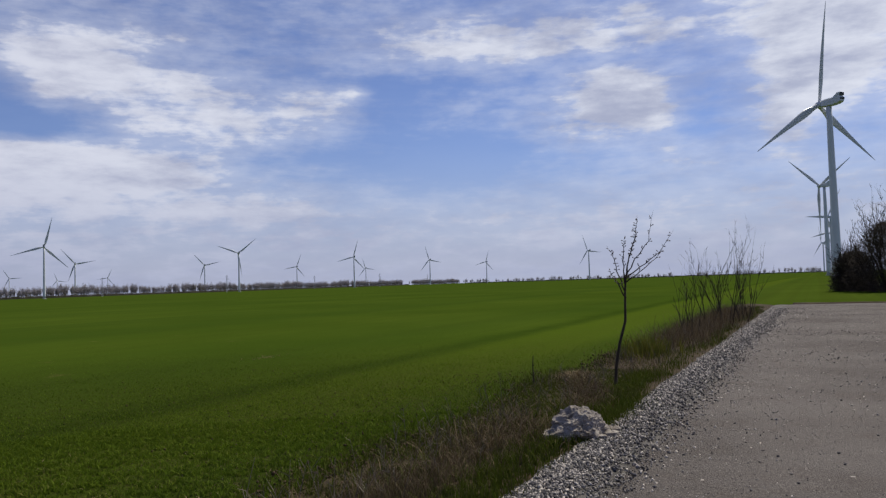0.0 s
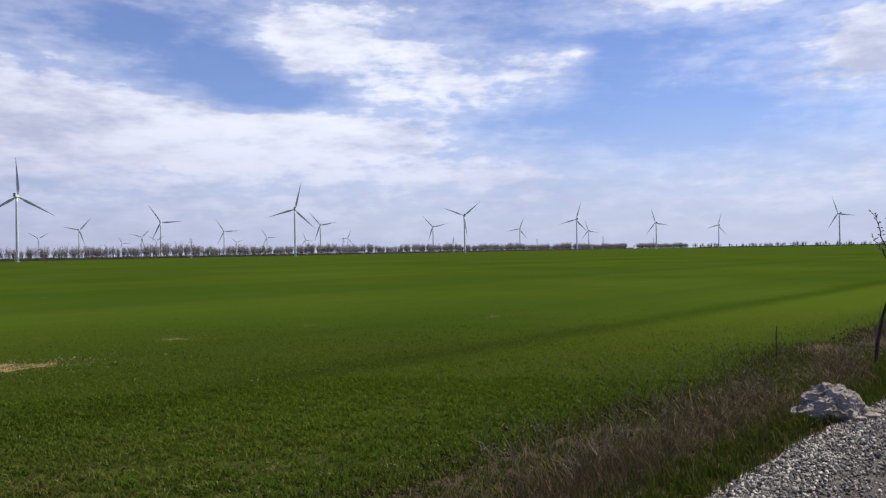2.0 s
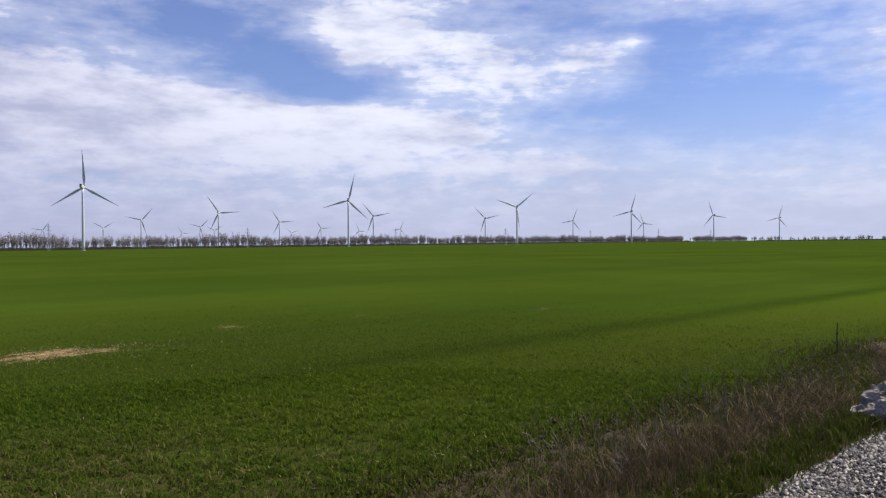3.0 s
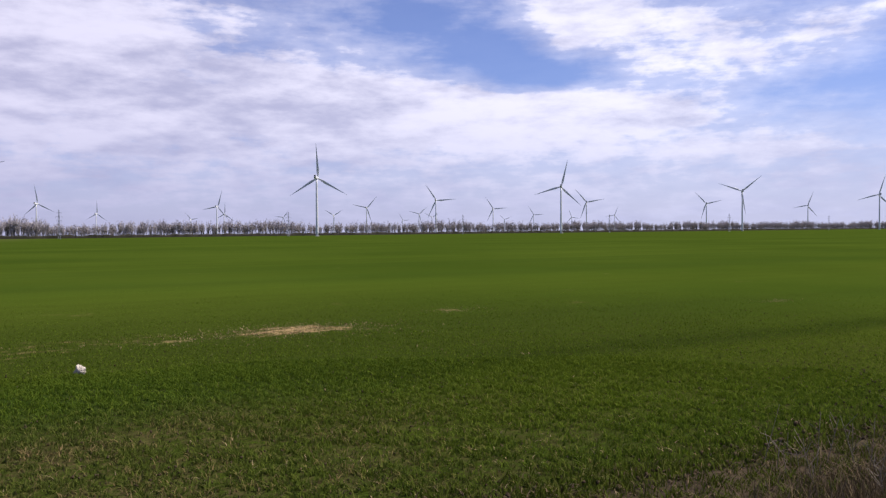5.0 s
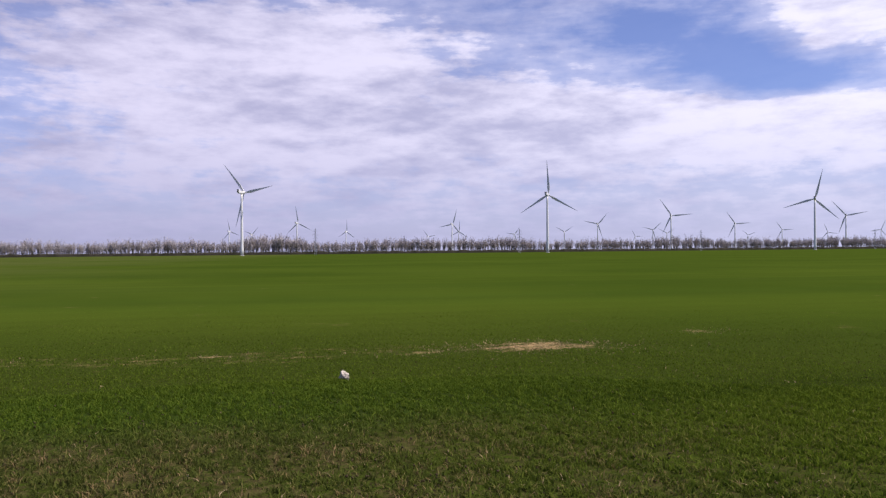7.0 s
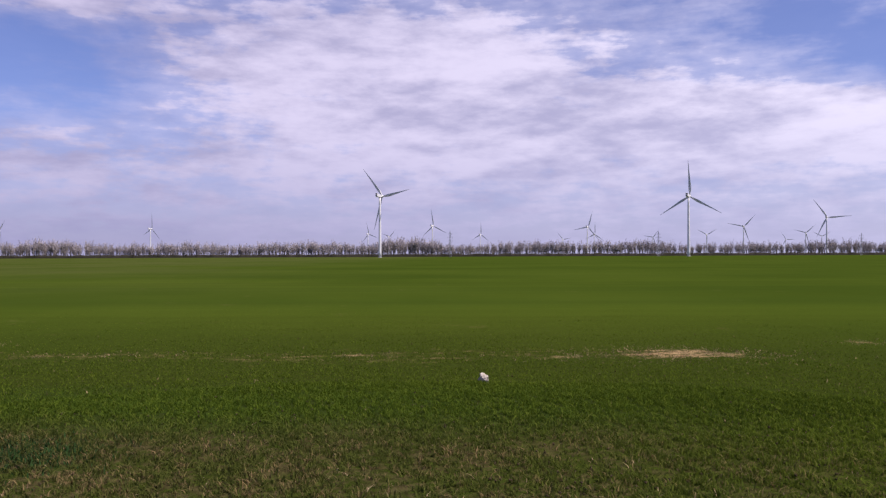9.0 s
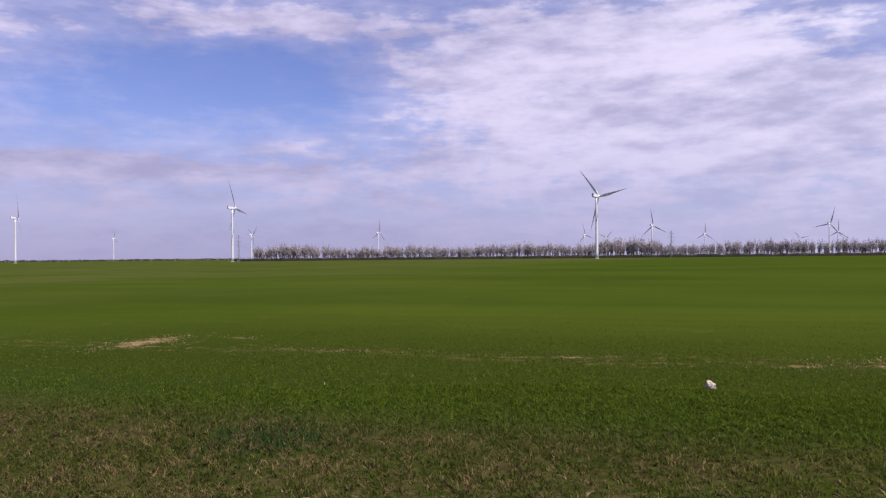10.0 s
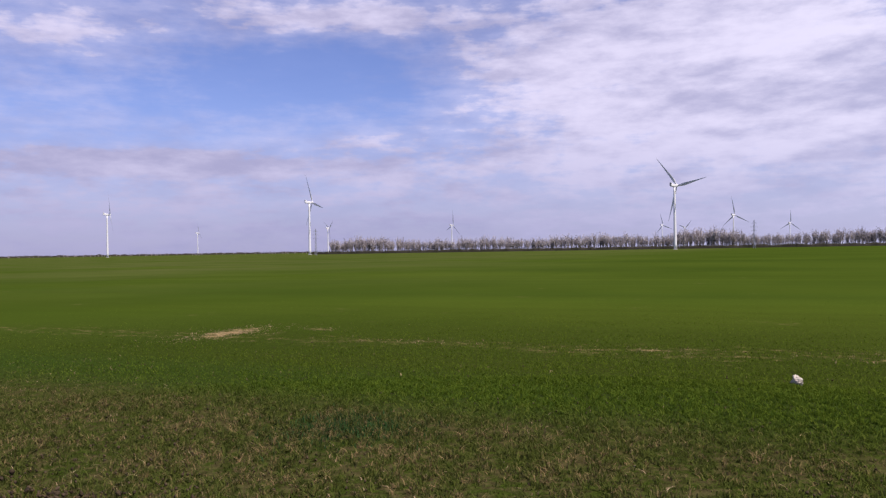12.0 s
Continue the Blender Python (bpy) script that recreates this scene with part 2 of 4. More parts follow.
def meadow(t, place):
    q, s = across(t, place), along(t, place)
    tone = ramp(t, fuzz(t, place, 0.05, 5.0, 0.6, (1.0, 1.0, 0.0)), 0.3, 0.7)
    rows = ramp(t, fuzz(t, q, 0.35, 4.0, 0.7), 0.35, 0.65)
    bands = ramp(t, fuzz(t, calc(t, "MULTIPLY_ADD", fuzz(t, place, 0.02, 2.0), 6.0, q), 0.075, 3.0, 0.6), 0.36, 0.64)
    c = blend(t, tone, (0.036, 0.062, 0.006), (0.056, 0.085, 0.009))
    c = blend(t, calc(t, "MULTIPLY", rows, 0.32), c, (0.034, 0.047, 0.006))
    c = blend(t, calc(t, "MULTIPLY", bands, 0.38), c, (0.028, 0.052, 0.007))
    thin = calc(t, "MULTIPLY", ramp(t, s, 0.0, -60.0), ramp(t, fuzz(t, place, 0.03, 4.0, 0.6, (1.0, 1.0, 0.0)), 0.3, 0.7))
    c = blend(t, calc(t, "MULTIPLY", thin, 0.7), c, (0.082, 0.090, 0.028))
    fresh = calc(t, "MULTIPLY", calc(t, "MULTIPLY", ramp(t, q, 4.6, 5.6), ramp(t, q, 8.0, 7.4)), ramp(t, s, 0.0, 5.0))
    c = blend(t, calc(t, "MULTIPLY", fresh, 0.45), c, (0.066, 0.098, 0.007))
    lush = calc(t, "MULTIPLY", calc(t, "MULTIPLY", ramp(t, q, 6.6, 7.6), ramp(t, q, 10.2, 8.6)), ramp(t, s, 6.0, 0.0))
    c = blend(t, calc(t, "MULTIPLY", lush, 0.5), c, (0.028, 0.066, 0.010))
    w = calc(t, "MULTIPLY", calc(t, "SUBTRACT", q, calc(t, "MULTIPLY_ADD", fuzz(t, place, 0.35, 5.0, 0.65), 1.6, 7.45)), 1.9)
    wheel = calc(t, "EXPONENT", calc(t, "MULTIPLY", calc(t, "MULTIPLY", w, w), -1.0))
    c = blend(t, calc(t, "MULTIPLY", calc(t, "MULTIPLY", wheel, ramp(t, s, -2.0, 3.0)), calc(t, "MULTIPLY", fuzz(t, place, 0.8, 5.0, 0.7), 0.95)), c, (0.019, 0.038, 0.004))
    d = vec(t, "SUBTRACT", place, (-7.15, -0.3, 0.0))
    tuft = calc(t, "EXPONENT", calc(t, "MULTIPLY", vec(t, "DOT_PRODUCT", d, d), -3.0))
    return blend(t, calc(t, "MULTIPLY", tuft, ramp(t, fuzz(t, place, 2.5, 4.0), 0.3, 0.55)), c, (0.010, 0.034, 0.010))


def soil_field(t, place):
    c = meadow(t, place)
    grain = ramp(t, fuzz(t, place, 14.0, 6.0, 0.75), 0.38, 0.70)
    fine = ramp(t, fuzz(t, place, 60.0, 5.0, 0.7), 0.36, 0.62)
    # shade between the near blades, painted over the soil grain, gone by 24 m
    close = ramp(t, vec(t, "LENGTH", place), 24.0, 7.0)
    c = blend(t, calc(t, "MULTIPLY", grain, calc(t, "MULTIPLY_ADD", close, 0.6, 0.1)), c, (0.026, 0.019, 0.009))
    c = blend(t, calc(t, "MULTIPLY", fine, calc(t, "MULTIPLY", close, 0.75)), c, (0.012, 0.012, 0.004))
    earth = blend(t, ramp(t, across(t, place), 7.0, 10.0), blend(t, grain, (0.105, 0.076, 0.038), (0.032, 0.023, 0.012)), blend(t, ramp(t, fuzz(t, place, 5.0, 6.0, 0.8), 0.42, 0.62), (0.36, 0.25, 0.125), (0.085, 0.062, 0.026)))
    return blend(t, dryness(t, place), c, earth)


def blade_shade(t, place):
    c = meadow(t, place)
    r = island(t)
    c = blend(t, calc(t, "MULTIPLY", r, 0.8), vec(t, "MULTIPLY", c, (1.25, 1.25, 1.15)), (0.128, 0.178, 0.016))
    c = blend(t, calc(t, "MULTIPLY", calc(t, "MULTIPLY", ramp(t, along(t, place), 5.0, -2.0), ramp(t, across(t, place), 8.2, 6.6)), 0.55), c, (0.076, 0.075, 0.027))
    dry = calc(t, "MULTIPLY_ADD", dryness(t, place), 0.9, calc(t, "MULTIPLY_ADD", r, 0.6, -0.48))
    return blend(t, ramp(t, dry, 0.0, 0.55), c, (0.235, 0.165, 0.078))


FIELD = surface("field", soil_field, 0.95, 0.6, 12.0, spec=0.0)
BLADES = surface("grass blades", blade_shade, 0.8, through_light=0.40, spec=0.02)
WEEDS = surface("dead weeds", two((0.032, 0.022, 0.013), (0.082, 0.057, 0.033), 1.5, 30, island, (0.21, 0.155, 0.088)), 0.9, through_light=0.15, spec=0.1)
VERGE_GRASS = surface("verge grass", two((0.034, 0.058, 0.004), (0.060, 0.085, 0.008), 1.5, 20, island, (0.10, 0.10, 0.025)), 0.75, through_light=0.25, spec=0.02)
SOIL = surface("soil", two((0.026, 0.019, 0.011), (0.072, 0.051, 0.030), 2.0, 40), 0.95, 0.8, 18, spec=0.1)
def rolled(t, place):
    """Rolled fine gravel: grit of several greys, wheel-worn pale tracks and darker damp patches."""
    worn = ramp(t, fuzz(t, place, 0.35, 5.0, 0.6), 0.32, 0.68)
    c = blend(t, worn, (0.082, 0.069, 0.060), (0.140, 0.121, 0.108))
    c = blend(t, calc(t, "MULTIPLY", ramp(t, fuzz(t, place, 1.3, 6.0, 0.7), 0.5, 0.7), 0.5), c, (0.085, 0.066, 0.053))
    grit = fuzz(t, place, 70.0, 5.0, 0.75)
    c = blend(t, calc(t, "MULTIPLY", ramp(t, grit, 0.52, 0.66), 0.75), c, (0.28, 0.245, 0.215))
    c = blend(t, calc(t, "MULTIPLY", ramp(t, grit, 0.46, 0.34), 0.8), c, (0.035, 0.031, 0.028))
    coarse = ramp(t, fuzz(t, place, 22.0, 4.0, 0.7), 0.58, 0.72)
    return blend(t, calc(t, "MULTIPLY", coarse, 0.5), c, (0.052, 0.047, 0.043))


def crushed(vary):
    """Broken stone: mostly dark blue-grey, some mid grey, a few pale pieces."""
    def shade(t, place):
        r = vary(t)
        c = blend(t, ramp(t, r, 0.25, 0.75), (0.095, 0.088, 0.088), (0.29, 0.26, 0.237))
        c = blend(t, ramp(t, r, 0.62, 0.95), c, (0.60, 0.53, 0.46))
        return blend(t, calc(t, "MULTIPLY", ramp(t, fuzz(t, place, 45.0, 5.0, 0.7), 0.4, 0.65), 0.4), c, (0.055, 0.048, 0.042))
    return shade


PAD = surface("fine gravel", rolled, 0.95, 0.8, 45.0, spec=0.1)
BED = surface("dark grit", two((0.065, 0.059, 0.053), (0.19, 0.17, 0.15), 9.0, 60.0), 0.95, 0.9, 60.0, spec=0.1)
STONES = surface("crushed stone", crushed(by_object), 0.9, 0.5, 60, spec=0.2)
STONES_RUN = surface("crushed stone heap", crushed(island), 0.9, 0.5, 60, spec=0.2)
CLOD = surface("soil clods", two((0.020, 0.015, 0.009), (0.060, 0.043, 0.026), 3.0, 40.0, island, (0.10, 0.070, 0.042)), 0.95, 0.8, 40, spec=0.1)
STRAW = surface("straw", two((0.13, 0.09, 0.045), (0.25, 0.18, 0.095), 3.0, 40.0, island, (0.38, 0.29, 0.165)), 0.85, through_light=0.15, spec=0.15)
DARK_BLADES = surface("dark rank grass", two((0.010, 0.036, 0.010), (0.018, 0.052, 0.014), 2.0, 20.0, island, (0.035, 0.075, 0.020)), 0.7, through_light=0.2, spec=0.05)
PALE_STALK = surface("bleached stalks", two((0.09, 0.073, 0.055), (0.20, 0.165, 0.125), 4.0, 50.0), 0.9, spec=0.1)
SPROUTS = surface("yellow green sprouts", two((0.050, 0.065, 0.008), (0.085, 0.095, 0.014), 2.0, 20.0, island, (0.16, 0.14, 0.03)), 0.8, through_light=0.25, spec=0.05)
PALE = surface("pale rock", two((0.13, 0.108, 0.088), (0.42, 0.365, 0.31), 7.0, 38.0), 0.95, 0.9, 26, spec=0.1)
WHITE_ROCK = surface("white rock", two((0.42, 0.36, 0.29), (0.60, 0.54, 0.46), 9.0, 40.0), 0.9, 0.7, 30, spec=0.2)
PAINT = surface("turbine paint", two((0.60, 0.61, 0.62), (0.68, 0.68, 0.68), 0.05, 0.6), 0.45, spec=0.4)
BLADE_PAINT = surface("blade gelcoat", two((0.50, 0.51, 0.52), (0.58, 0.58, 0.58), 0.04, 0.5), 0.4, spec=0.4)
DARK = surface("cooler grille", two((0.020, 0.022, 0.025), (0.05, 0.05, 0.055), 0.8, 6.0), 0.6)
STEEL = surface("galvanised steel", two((0.20, 0.21, 0.22), (0.30, 0.31, 0.32), 0.3, 4.0), 0.6, metal=0.3)
CONCRETE = surface("concrete", two((0.30, 0.29, 0.28), (0.42, 0.41, 0.39), 0.6, 8.0), 0.9, 0.5, 20)
# bark and twigs of the distant trees, with some aerial haze mixed into their colours
BARK = surface("hazed grey bark", two((0.13, 0.112, 0.105), (0.28, 0.25, 0.24), 0.15, 3.0), 0.95, spec=0.1)
TWIGS = surface("hazed bare twigs", two((0.26, 0.228, 0.228), (0.40, 0.36, 0.365), 0.08, 1.0, by_object, (0.58, 0.53, 0.54)), 0.95, through_light=0.2, spec=0.1)
YOUNG_BARK = surface("young bark", two((0.030, 0.023, 0.016), (0.065, 0.050, 0.036), 8.0, 60.0), 0.85, 0.3, 80, spec=0.15)
BUDS = surface("pale blossom buds", two((0.20, 0.17, 0.15), (0.38, 0.33, 0.30), 20.0, 80.0), 0.8, through_light=0.25)
BRUSH = surface("dark brush", two((0.028, 0.022, 0.016), (0.060, 0.047, 0.036), 0.5, 8.0), 0.95, spec=0.1)
HEDGE = surface("far hedge", two((0.020, 0.020, 0.013), (0.048, 0.042, 0.032), 0.05, 0.6), 0.95, spec=0.1)


# ---------------------------------------------------------------- mesh tools
class Geo:
    """Gathers faces for one mesh."""

    def __init__(self):
        self.v, self.f = [], []

    def tube(self, a, b, r0, r1, sides=5):
        a, b = Vector(a), Vector(b)
        w = (b - a).normalized()
        u = w.orthogonal().normalized()
        o = w.cross(u)
        i = len(self.v)
        for c, r in ((a, r0), (b, r1)):
            for k in range(sides):
                t = 2 * math.pi * k / sides
                self.v.append(c + r * (math.cos(t) * u + math.sin(t) * o))
        for k in range(sides):
            j = (k + 1) % sides
            self.f.append((i + k, i + j, i + sides + j, i + sides + k))
        self.f.append(tuple(i + sides + k for k in range(sides)))

    def blade(self, a, b, width, side):
        """A thin pointed leaf or twig with a fold."""
        i = len(self.v)
        a, b = Vector(a), Vector(b)
        mid = a.lerp(b, 0.45)
        self.v += [a, mid + side * width, b, mid - side * width]
        self.f += [(i, i + 1, i + 2), (i, i + 2, i + 3)]

    def block(self, lo, hi):
        i = len(self.v)
        for z in (lo[2], hi[2]):
            for x, y in ((lo[0], lo[1]), (hi[0], lo[1]), (hi[0], hi[1]), (lo[0], hi[1])):
                self.v.append(Vector((x, y, z)))
        for q in ((0, 3, 2, 1), (4, 5, 6, 7), (0, 1, 5, 4), (1, 2, 6, 5), (2, 3, 7, 6), (3, 0, 4, 7)):
            self.f.append(tuple(i + k for k in q))

    def rings(self, rings, close=True):
        """Skins a row of rings with equal counts of points."""
        i, n = len(self.v), len(rings[0])
        for ring in rings:
            self.v += [Vector(p) for p in ring]
        for r in range(len(rings) - 1):
            for k in range(n):
                j = (k + 1) % n
                self.f.append((i + r * n + k, i + r * n + j, i + (r + 1) * n + j, i + (r + 1) * n + k))
        if close:
            self.f.append(tuple(i + k for k in reversed(range(n))))
            self.f.append(tuple(i + (len(rings) - 1) * n + k for k in range(n)))

    def mesh(self, name, material, smooth=False):
        me = bpy.data.meshes.new(name)
        me.from_pydata([tuple(p) for p in self.v], [], self.f)
        me.materials.append(material)
        if smooth:
            me.polygons.foreach_set("use_smooth", [True] * len(me.polygons))
        me.update()
        return me


def part(name, geo, material, parent, label="", smooth=False):
    ob = new(name, geo.mesh(name, material, smooth) if isinstance(geo, Geo) else geo)
    ob.parent = parent
    return tagged(ob, label)


def thing(name, place, label, category, group="", turn=0.0, scale=1.0):
    ob = new(name)
    ob.empty_display_size = 0.2
    ob.matrix_basis = Matrix.Translation(place) @ Matrix.Rotation(radians(turn), 4, "Z") @ Matrix.Scale(scale, 4)
    return tagged(ob, label, category, group)


def bare(name, verts, faces, material):
    """One mesh from arrays: all faces have equally many corners."""
    me = bpy.data.meshes.new(name)
    n, k = faces.shape
    me.vertices.add(len(verts))
    me.vertices.foreach_set("co", verts.astype(np.float32).ravel())
    me.loops.add(n * k)
    me.loops.foreach_set("vertex_index", faces.astype(np.int32).ravel())
    me.polygons.add(n)
    me.polygons.foreach_set("loop_start", np.arange(0, n * k, k, dtype=np.int32))
    me.update(calc_edges=True)
    me.materials.append(material)
    return me


def lumpy(radius, seed, amount=0.35, squash=(1, 1, 1), level=1):
    """A rough angular stone."""
    bm = bmesh.new()
    bmesh.ops.create_icosphere(bm, subdivisions=level, radius=1.0)
    for v in bm.verts:
        k = 1 + amount * noise.noise(v.co * 1.3 + Vector((seed * 7.1, seed * 3.3, seed))) + amount * 0.4 * noise.noise(v.co * 3.1 + Vector((seed, 5, seed * 2.2)))
        v.co = Vector([c * k * radius * s for c, s in zip(v.co, squash)])
    return bm


def stone_mesh(name, material, *args, **kw):
    bm = lumpy(*args, **kw)
    me = bpy.data.meshes.new(name)
    bm.to_mesh(me)
    bm.free()
    me.materials.append(material)
    return me


def broken_rock(name, material, radius, seed, squash=(1, 1, 1), corners=22, cuts=3):
    """An angular broken rock: a hull of scattered corners with roughened, slightly worn faces."""
    rnd = random.Random(seed)
    bm = bmesh.new()
    for _ in range(corners):
        d = Vector((rnd.gauss(0, 1), rnd.gauss(0, 1), rnd.gauss(0, 1))).normalized() * rnd.uniform(0.75, 1.1)
        bm.verts.new([c * s * radius for c, s in zip(d, squash)])
    bmesh.ops.convex_hull(bm, input=bm.verts[:])
    bmesh.ops.delete(bm, geom=[v for v in bm.verts if not v.link_faces], context="VERTS")
    for _ in range(cuts):
        bmesh.ops.subdivide_edges(bm, edges=bm.edges[:], cuts=1, use_grid_fill=True)
    bmesh.ops.triangulate(bm, faces=bm.faces[:])
    for v in bm.verts:
        p = v.co / radius
        v.co += v.co.normalized() * radius * (0.12 * noise.noise(p * 2.6 + Vector((seed, 0, 3))) + 0.10 * noise.noise(p * 6.0 + Vector((0, seed, 5))) + 0.07 * noise.noise(p * 13.0) + 0.04 * noise.noise(p * 29.0))
    me = bpy.data.meshes.new(name)
    bm.to_mesh(me)
    bm.free()
    me.materials.append(material)
    return me


# ---------------------------------------------------------------- ground
rng = np.random.default_rng(4)


FAR_Z = -3.6


def swell(x, y):
    """Small unevenness of the field close by, and its slight fall towards the tree belt."""
    near = math.exp(-(x * x + y * y) / 900.0)
    r = math.hypot(x, y)
    fall = min(max((r - 60) / 900, 0.0), 1.0)
    return FAR_Z * fall * fall * (3 - 2 * fall) + near * (0.05 * noise.noise((x * 0.5, y * 0.5, 0.3)) + 0.02 * noise.noise((x * 2.1, y * 2.1, 4.0)))


steps = [0.0]
while steps[-1] < 7000:
    steps.append(steps[-1] + max(0.35, steps[-1] * 0.05))
line = np.array([-s for s in reversed(steps[1:])] + steps)
count = len(line)
gx, gy = np.meshgrid(line, line)
gz = np.array([swell(x, y) for x, y in zip(gx.ravel(), gy.ravel())])
gq = gx.ravel() * LEFT[0] + gy.ravel() * LEFT[1]
gs = gx.ravel() * ALONG[0] + gy.ravel() * ALONG[1]
gz = np.where((gq < 3.45) & (gq > -15) & (gs < 40.3) & (gs > -32), -0.12, gz)
index = np.arange(count * count).reshape(count, count)
faces = np.stack([index[:-1, :-1], index[:-1, 1:], index[1:, 1:], index[1:, :-1]], -1).reshape(-1, 4)
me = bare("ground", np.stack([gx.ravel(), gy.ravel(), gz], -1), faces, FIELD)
me.polygons.foreach_set("use_smooth", [True] * len(me.polygons))
tagged(new("ground", me), "flat green field of young winter wheat with straw patches", "field", kind="structure")

# the pad: a slab of rolled fine gravel, a little uneven
rows_s, rows_q = np.arange(-30, 40.01, 0.4), np.arange(-14, 1.9, 0.4)
g = Geo()
top = [[plan(s, q + (0.12 * noise.noise((s * 0.9, q, 0)) if q > 1.2 else 0), 0.045 + 0.012 * noise.noise((s * 0.3, q * 0.3, 2.0)) - (0.03 if q > 1.3 else 0)) for q in rows_q] for s in rows_s]
w = len(rows_q)
for r in top:
    g.v += r
for a in range(len(rows_s) - 1):
    for b in range(w - 1):
        i = a * w + b
        g.f.append((i, i + 1, i + w + 1, i + w))
i = len(g.v)
for s, q in ((-30, -14), (-30, 1.6), (40, 1.6), (40, -14)):
    g.v += [plan(s, q, 0.0), plan(s, q, -0.3)]
for k in range(4):
    j = (k + 1) % 4
    g.f.append((i + 2 * k, i + 2 * k + 1, i + 2 * j + 1, i + 2 * j))
tagged(new("road", g.mesh("road", PAD, True)), "grey rolled gravel service road ending in the field", "gravel road", kind="structure")

def edge_sway(s):
    return 0.09 * noise.noise((s * 0.55, 0.0, 21.0)) + 0.05 * noise.noise((s * 1.9, 4.0, 2.0))


# low bank of coarse stone along the pad's edge
g = Geo()
sec = []
for s in np.arange(-30, 40.2, 0.5):
    ring = []
    for q, z in ((1.3, 0.0), (1.65, 0.038), (1.95, 0.052), (2.15, 0.035), (2.36, -0.05), (2.4, -0.3), (1.3, -0.3)):
        e = 0.05 * noise.noise((s * 0.8, q * 3, 1.0)) + edge_sway(s)
        ring.append(plan(s, q - 0.006 * max(s, 0) + e, z * 0.75))
    sec.append(ring)
g.rings(sec)
tagged(new("verge_gravel", g.mesh("verge_gravel", BED, True)), "low bank of coarse crushed stone along the road", "gravel bank", kind="structure")

# soil strip of the verge and a soil lip behind the pad's end
g = Geo()
sec = []
for s in np.arange(-30, 42, 0.6):
    ring = []
    for q, z in ((2.1, -0.03), (2.4, -0.01), (2.85, 0.035), (3.3, 0.045), (3.65, 0.03), (4.1, -0.06), (4.0, -0.3), (2.1, -0.3)):
        e = 0.10 * noise.noise((s * 0.6, q * 2, 6.0))
        ring.append(plan(s, q + e, z + e * 0.25))
    sec.append(ring)
g.rings(sec)
tagged(new("verge", g.mesh("verge", SOIL, True)), "strip of bare dark soil between gravel and field", "verge", kind="structure")
g = Geo()
sec = []
for q in np.arange(1.2, -16, -0.5):
    ring = []
    for s, z in ((40.02, -0.2), (40.05, 0.05), (40.4, 0.09), (41.0, 0.07), (42.0, -0.06), (42.0, -0.2)):
        e = 0.12 * noise.noise((s * 0.7, q * 0.6, 9.0))
        ring.append(plan(s + e, q, z + e * 0.3))
    sec.append(ring)
g.rings(sec)
tagged(new("verge_end", g.mesh("verge_end", SOIL, True)), "dark soil lip at the end of the gravel road", "verge", kind="structure")

# ---------------------------------------------------------------- wind turbines
FACING, HUB = 27.0, 94.0


def circle(r, z, n=20, cx=0.0, cy=0.0):
    return [(cx + r * math.cos(2 * math.pi * k / n), cy + r * math.sin(2 * math.pi * k / n), z) for k in range(n)]


